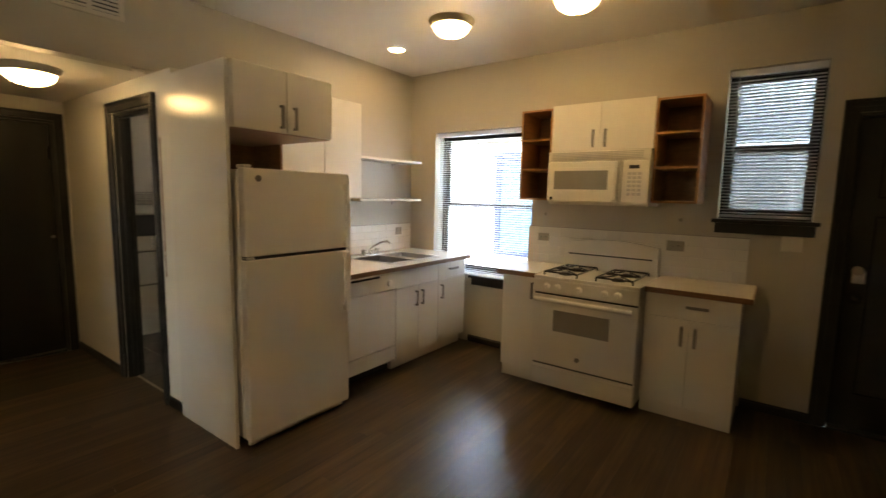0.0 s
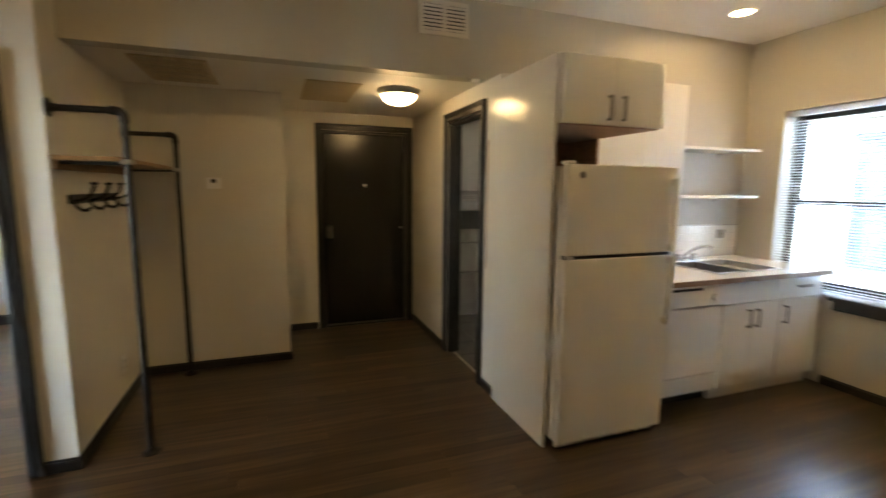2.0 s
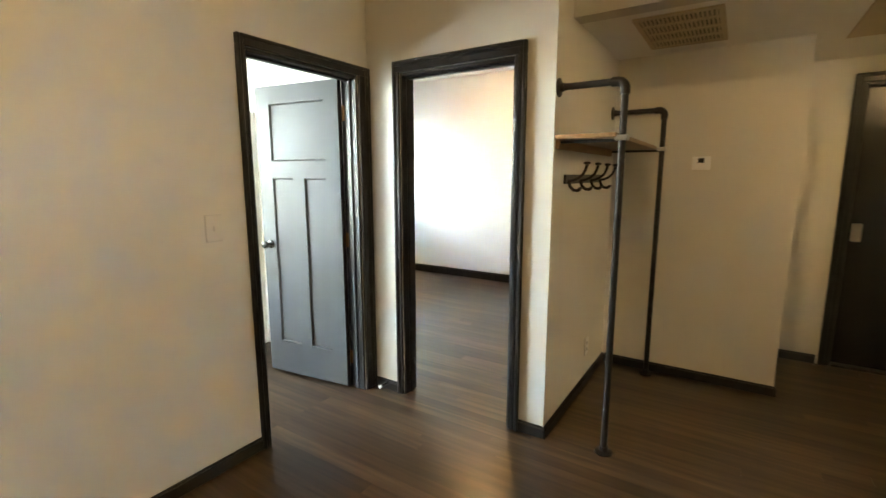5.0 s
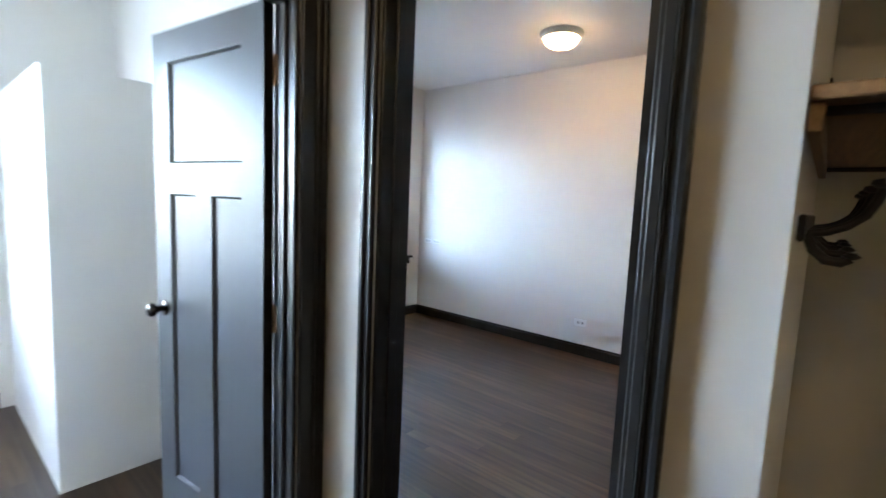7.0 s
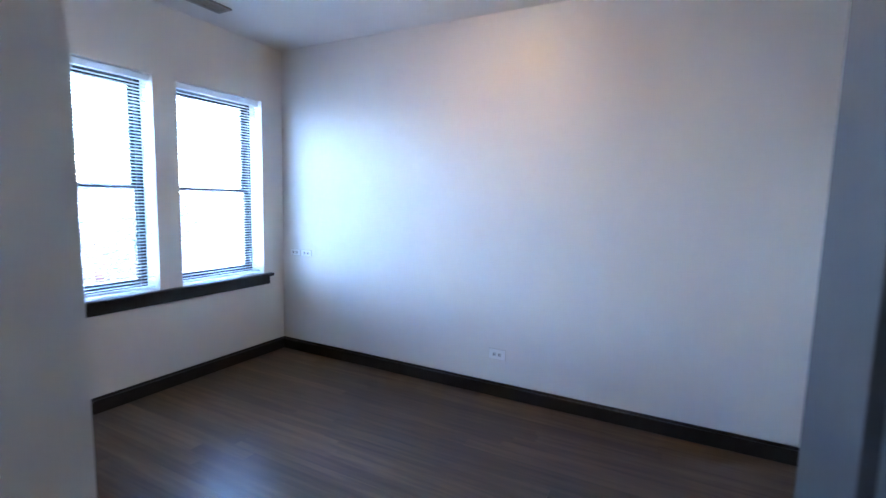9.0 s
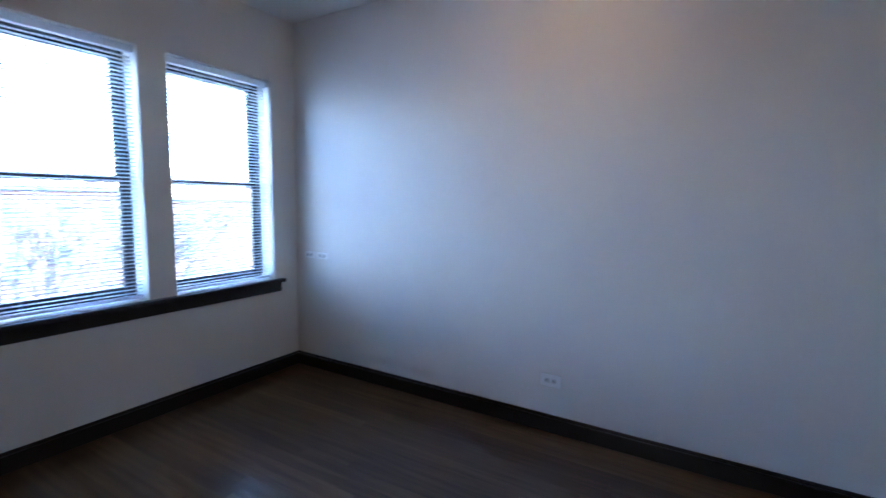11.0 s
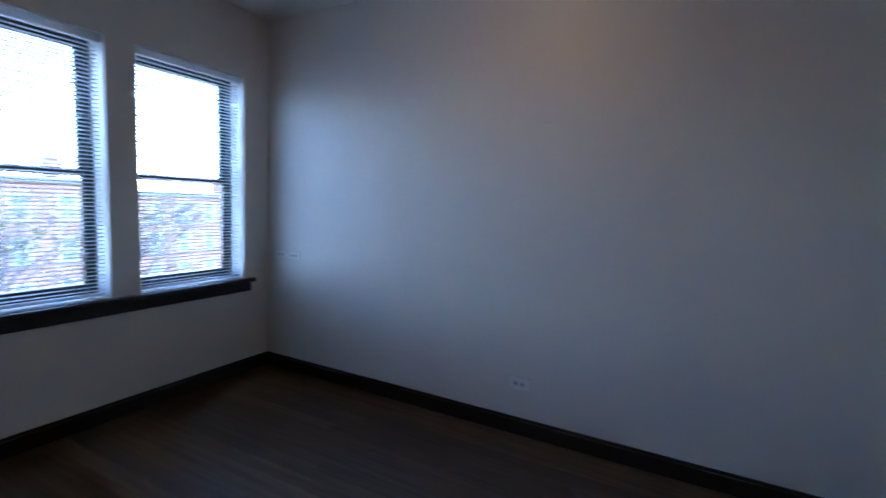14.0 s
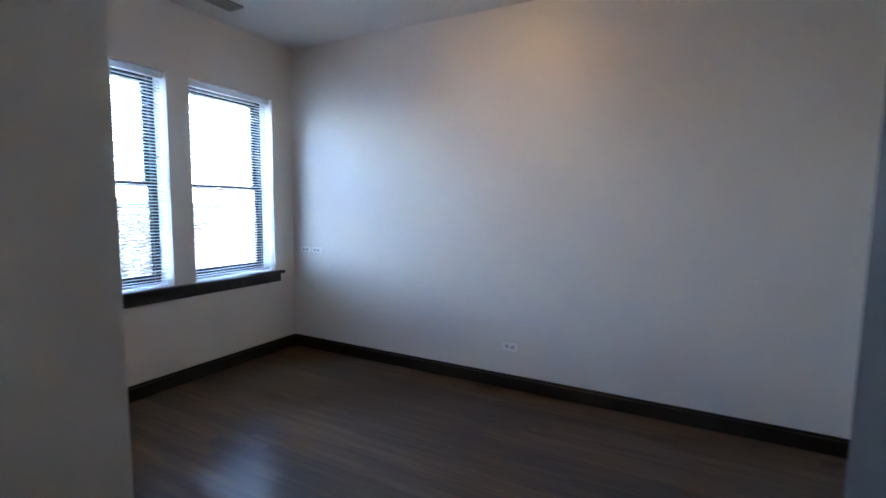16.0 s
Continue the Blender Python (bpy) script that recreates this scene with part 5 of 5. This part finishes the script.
bm = lathe(bmesh.new(), [(0.11, 0), (0.10, 0.12), (0.15, 0.28), (0.19, 0.38), (0.19, 0.40)], (0, 0, 0), 28)
bm.transform(Matrix.Translation((-1.42, 2.55, 0)) @ Matrix.Diagonal((1.3, 1, 1, 1)))
part("bowl", bm, PORC, e, smooth=True)
bm = lathe(bmesh.new(), [(0.195, 0), (0.2, 0.02), (0.19, 0.035), (0.1, 0.042)], (0, 0, 0), 28)
bm.transform(Matrix.Translation((-1.41, 2.55, 0.40)) @ Matrix.Diagonal((1.28, 1, 1, 1)))
part("lid", bm, PORC, e, smooth=True)
e = thing("towel_shelf", (XN, 2.1, 1.25), "chrome wire towel shelf with a folded white towel", "towel rack")
for k in range(5):
    part("wire", tube(bmesh.new(), (XN + 0.03 + 0.05 * k, 1.72, 1.36 + 0.02 * k), (XN + 0.03 + 0.05 * k, 2.6, 1.36 + 0.02 * k), 0.006, 8), CHROME, e)
for wy in (1.74, 2.58):
    part("bracket", nb((XN, XN + 0.26, wy - 0.006, wy + 0.006, 1.33, 1.345)), CHROME, e)
part("folded_towel", nb((XN + 0.02, XN + 0.24, 1.8, 2.5, 1.24, 1.33), bevel=0.02, seg=2), CLOTH, e, "folded white towel")
e = thing("bath_cabinet", (XN, 2.1, 1.0), "dark grey open wall shelf with a white box on it", "shelf")
part("shelf_box", nb((XN, XN + 0.16, 1.7, 2.6, 1.02, 1.22), bevel=0.004), GREY, e)
part("white_box", nb((XN, XN + 0.13, 1.78, 2.08, 0.88, 1.02), (XN, XN + 0.13, 2.1, 2.4, 0.88, 1.02), bevel=0.006), PLASTIC, e)
part("shelf_rail", tube(bmesh.new(), (XN + 0.15, 1.7, 0.87), (XN + 0.15, 2.6, 0.87), 0.009, 10), CHROME, e)
e = thing("towel_bar", (XN, 2.0, 0.6), "chrome towel bar with a hanging grey towel", "towel bar")
part("bar", tube(bmesh.new(), (XN + 0.2, 1.66, 0.55), (XN + 0.2, 2.28, 0.55), 0.010, 10), CHROME, e)
for wy in (1.68, 2.26):
    part("post", tube(bmesh.new(), (XN, wy, 0.55), (XN + 0.2, wy, 0.55), 0.009, 10), CHROME, e)
e = thing("bath_mirror", (XN, 1.78, 1.4), "tall narrow dark-framed bathroom mirror", "mirror")
part("frame", nb((XN, XN + 0.025, 1.64, 1.78, 1.40, 1.95), bevel=0.004), BLACK, e)
part("mirror_glass", nb((XN + 0.024, XN + 0.028, 1.66, 1.76, 1.42, 1.93)), MIRROR, e)


# ---------------------------------------------------------------- outside
GZ = -7.0
solid("ground", nb((-400, 400, -400, 400, GZ - 1, GZ)), GRASS, "pale winter ground far below", "ground", "structure")


def house(name, x0, x1, y0, y1, h, material, label, floors, cols, faces):
    e = thing(name, ((x0 + x1) / 2, (y0 + y1) / 2, GZ), label, "building")
    part("wall", nb((x0, x1, y0, y1, GZ, GZ + h)), material, e)
    part("roof", nb((x0 - 0.25, x1 + 0.25, y0 - 0.25, y1 + 0.25, GZ + h, GZ + h + 0.35), bevel=0.05), ROOFM, e, "flat dark roof edge")
    part("chimney", nb((x0 + 1.0, x0 + 1.7, y1 - 2, y1 - 1.2, GZ + h + 0.35, GZ + h + 1.6)), BRICK, e)
    for f in range(floors):
        z = GZ + 1.0 + f * (h - 0.6) / floors
        for c in range(cols):
            u = x0 + (x1 - x0) * (c + 0.5) / cols
            yy, s = (y1, 1) if faces > 0 else (y0, -1)
            w = part("window", nb((u - 0.5, u + 0.5, yy, yy + s * 0.05, z, z + 1.6)), PLASTIC, e, "white window frame")
            part("pane", nb((u - 0.43, u + 0.43, yy + s * 0.05, yy + s * 0.06, z + 0.07, z + 0.76), (u - 0.43, u + 0.43, yy + s * 0.05, yy + s * 0.06, z + 0.84, z + 1.53)), FARPANE, w)
            part("sill", nb((u - 0.6, u + 0.6, yy, yy + s * 0.15, z - 0.12, z)), ROOFM, w)
    return e


house("brick_house", -16, -6.5, -46, -36, 8.6, BRICK, "red brick apartment house across the street", 3, 4, 1)
house("brick_house", -30, -18.5, -50, -39, 8.0, BRICK, "red brick apartment house across the street", 3, 5, 1)
house("brick_house", -4.5, 4.5, -45, -36, 7.6, BRICK, "red brick apartment house across the street", 2, 4, 1)
house("brick_house", 7, 18, -48, -37, 8.4, BRICK, "red brick apartment house across the street", 3, 4, 1)
e = house("white_house", -14, 5.5, 10, 18, 9.75, WHITEBRICK, "white painted brick neighbour house behind the kitchen", 0, 0, -1)
for wx, wz in ((-1.75, 0.05), (-6.5, 0.05), (-1.75, -4.0), (2.6, 0.05)):
    w = part("window", nb((wx - 0.62, wx - 0.47, 9.94, 10, wz, wz + 2.35), (wx + 0.47, wx + 0.62, 9.94, 10, wz, wz + 2.35), (wx - 0.47, wx + 0.47, 9.94, 10, wz + 2.2, wz + 2.35),
                          (wx - 0.47, wx + 0.47, 9.94, 10, wz, wz + 0.12), (wx - 0.47, wx + 0.47, 9.95, 9.99, wz + 1.1, wz + 1.2), (wx - 0.7, wx + 0.7, 9.9, 10, wz + 2.35, wz + 2.45)), SIDING, e, "blue-grey window frame")
    part("pane", nb((wx - 0.47, wx + 0.47, 9.97, 9.985, wz + 0.12, wz + 2.2)), BLUEPANE, w, "pane with the sky's blue reflection put into its colour")
    part("sill", nb((wx - 0.7, wx + 0.7, 9.86, 10, wz - 0.12, wz)), ROOFM, w)


def tree(x, y, h, seed, label):
    """A bare branching tree with a few clumps of old leaves."""
    rng = random.Random(seed)
    e = thing("tree", (x, y, GZ), label, "tree")
    bm = bmesh.new()
    tips = []

    def grow(p, d, length, r, depth):
        q = p + d * length
        tube(bm, p, q, r, 7 if depth > 1 else 5, r * 0.66)
        if depth == 0:
            tips.append(q)
            return
        for _ in range(3 if depth > 1 else 4):
            nd = (d + Vector((rng.uniform(-1, 1), rng.uniform(-1, 1), rng.uniform(-0.25, 0.7))) * 0.62).normalized()
            grow(q, nd, length * rng.uniform(0.6, 0.8), r * 0.6, depth - 1)
    grow(Vector((x, y, GZ)), Vector((0, 0, 1)), h * 0.34, 0.17, 4)
    part("trunk", bm, BARK, e)
    vs, fs = [], []
    for t in tips:
        for _ in range(7):
            c = t + Vector((rng.gauss(0, 0.3), rng.gauss(0, 0.3), rng.gauss(0, 0.25)))
            a, b = Vector((rng.uniform(-1, 1), rng.uniform(-1, 1), rng.uniform(-1, 1))), Vector((rng.uniform(-1, 1), rng.uniform(-1, 1), rng.uniform(-1, 1)))
            s = rng.uniform(0.05, 0.11)
            i = len(vs)
            vs += [tuple(c - a * s), tuple(c + b * s * 0.6), tuple(c + a * s), tuple(c - b * s * 0.6)]
            fs.append((i, i + 1, i + 2, i + 3))
    me = bpy.data.meshes.new("crown")
    me.from_pydata([(v[0] - x, v[1] - y, v[2] - GZ) for v in vs], [], fs)
    me.materials.append(LEAF)
    ob = new("crown", me)
    ob.parent = e
    tagged(ob, "sparse old leaves")


for k, (tx, ty, th) in enumerate(((-1.5, -15, 7.6), (-4.8, -18, 8.2), (-8.5, -20, 7.5), (-12, -24, 8.4), (2.5, -19, 8.0))):
    tree(tx, ty, th, 11 + k, "nearly bare street tree with sparse brown leaves")

# enclosure added outside to dim the view and light of the high window
e = thing("shade_porch", (3.8, 5.7, GZ), "added grey board enclosure that shades the high window", "porch")
for k in range(16):
    part("board", nb((1.9 + k * 0.24, 2.138 + k * 0.24, 5.6, 5.64, GZ, 3.3)), WEATHER, e)
# unseen roof and side boards, added to keep sky light off the boards
part("porch_roof", nb((1.8, 5.9, 4.285, 5.9, 3.3, 3.42)), WEATHER, e)
part("side_boards", nb((2.38, 2.42, 4.285, 5.6, -0.3, 3.3)), WEATHER, e)
part("deck", nb((2.42, 5.74, 4.285, 5.6, -0.3, -0.18)), WEATHER, e)
part("rail", nb((1.9, 5.74, 5.56, 5.6, 1.95, 2.05), bevel=0.01), PLASTIC, e, "pale bar across the added boards")


# ---------------------------------------------------------------- floors: planks last
def floor_planks():
    sub = solid("floor", nb((XN, XE, YH, YK, -0.12, -0.022), (XD - T, XE, YS - T, YH, -0.12, -0.022), (XW, XD - T, YW, YH - T, -0.12, -0.022),
                            (XD - T, 3.0, YW, YS - T, -0.12, -0.022), (XW, XN, YH - T, 0.047, -0.12, -0.022), (XN, XT, YH - T, YH, -0.12, -0.022)), RUBBER, "dark brown polished oak strip floor", "floor", "structure")
    rng = random.Random(7)
    w = 0.082

    def spans(xc):
        out = []
        if xc > XD - T:
            out += [(YS - T, YK)]
            if xc < 3.0:
                out += [(YW, YS - T)]
        elif xc > XN:
            out += [(YH - T / 2, YB + 0.05 if xc < 0 else YK), (YW, YH - T / 2)]
        else:
            out += [(YW, 0.047)]
        return out
    near, far = [], []
    x = XW
    while x < XE:
        for a, b in spans(x + w / 2):
            y = a
            while y < b - 1e-6:
                L = rng.choice((1.3, 1.7, 2.1, 2.6))
                if y == a:
                    L *= rng.uniform(0.35, 1)
                y2 = min(y + L, b)
                if b - y2 < 0.25:
                    y2 = b
                (near if (-2.9 < x < 2.5 and -5.4 < y and y2 < 3.4) else far).append((x, y, y2))
                y = y2
        x += w
    near.sort(key=lambda p: math.hypot(p[0] - 0.2, (p[1] + p[2]) / 2 + 1.2))
    far += near[300:]
    cache = {}
    for x, a, b in near[:300]:
        k = round(b - a, 2)
        if k not in cache:
            bm = nb((-w / 2 + 0.00015, w / 2 - 0.00015, -(b - a) / 2 + 0.00015, (b - a) / 2 - 0.00015, -0.02, 0.0))
            cache[k] = mesh_of("plank", bm, PLANK)
        piece("plank", cache[k], sub, (x + w / 2, (a + b) / 2, rng.uniform(-0.00004, 0.00004)))
    vs, fs = [], []
    for x, a, b in far:
        x0, x1, y0, y1, c = x + 0.00015, x + w - 0.00015, a + 0.00015, b - 0.00015, 0.00003
        z = rng.uniform(-0.00004, 0.00004)
        i = len(vs)
        vs += [(x0, y0, -0.02), (x1, y0, -0.02), (x1, y1, -0.02), (x0, y1, -0.02), (x0, y0, z - c), (x1, y0, z - c), (x1, y1, z - c), (x0, y1, z - c),
               (x0 + c, y0 + c, z), (x1 - c, y0 + c, z), (x1 - c, y1 - c, z), (x0 + c, y1 - c, z)]
        for k in range(4):
            n = (k + 1) % 4
            fs += [(i + k, i + n, i + 4 + n, i + 4 + k), (i + 4 + k, i + 4 + n, i + 8 + n, i + 8 + k)]
        fs.append((i + 8, i + 9, i + 10, i + 11))
    me = bpy.data.meshes.new("plank_rest")
    me.from_pydata(vs, [], fs)
    me.materials.append(PLANK_REST)
    ob = new("planks", me)
    ob.parent = sub
    tagged(ob, kind="stuff")


floor_planks()
bt = solid("floor_bath", nb((XN, 0.0, YB + 0.05, 3.3, -0.1, -0.004)), GROUT, "dark tiled bathroom floor", "floor", "structure")
tile = mesh_of("tile", nb((-0.148, 0.148, -0.148, 0.148, -0.004, 0.0), bevel=0.0015), BTILE)
for i in range(6):
    for j in range(6):
        piece("tile", tile, bt, (XN + 0.15 + 0.3 * i, YB + 0.22 + 0.3 * j, 0.001))
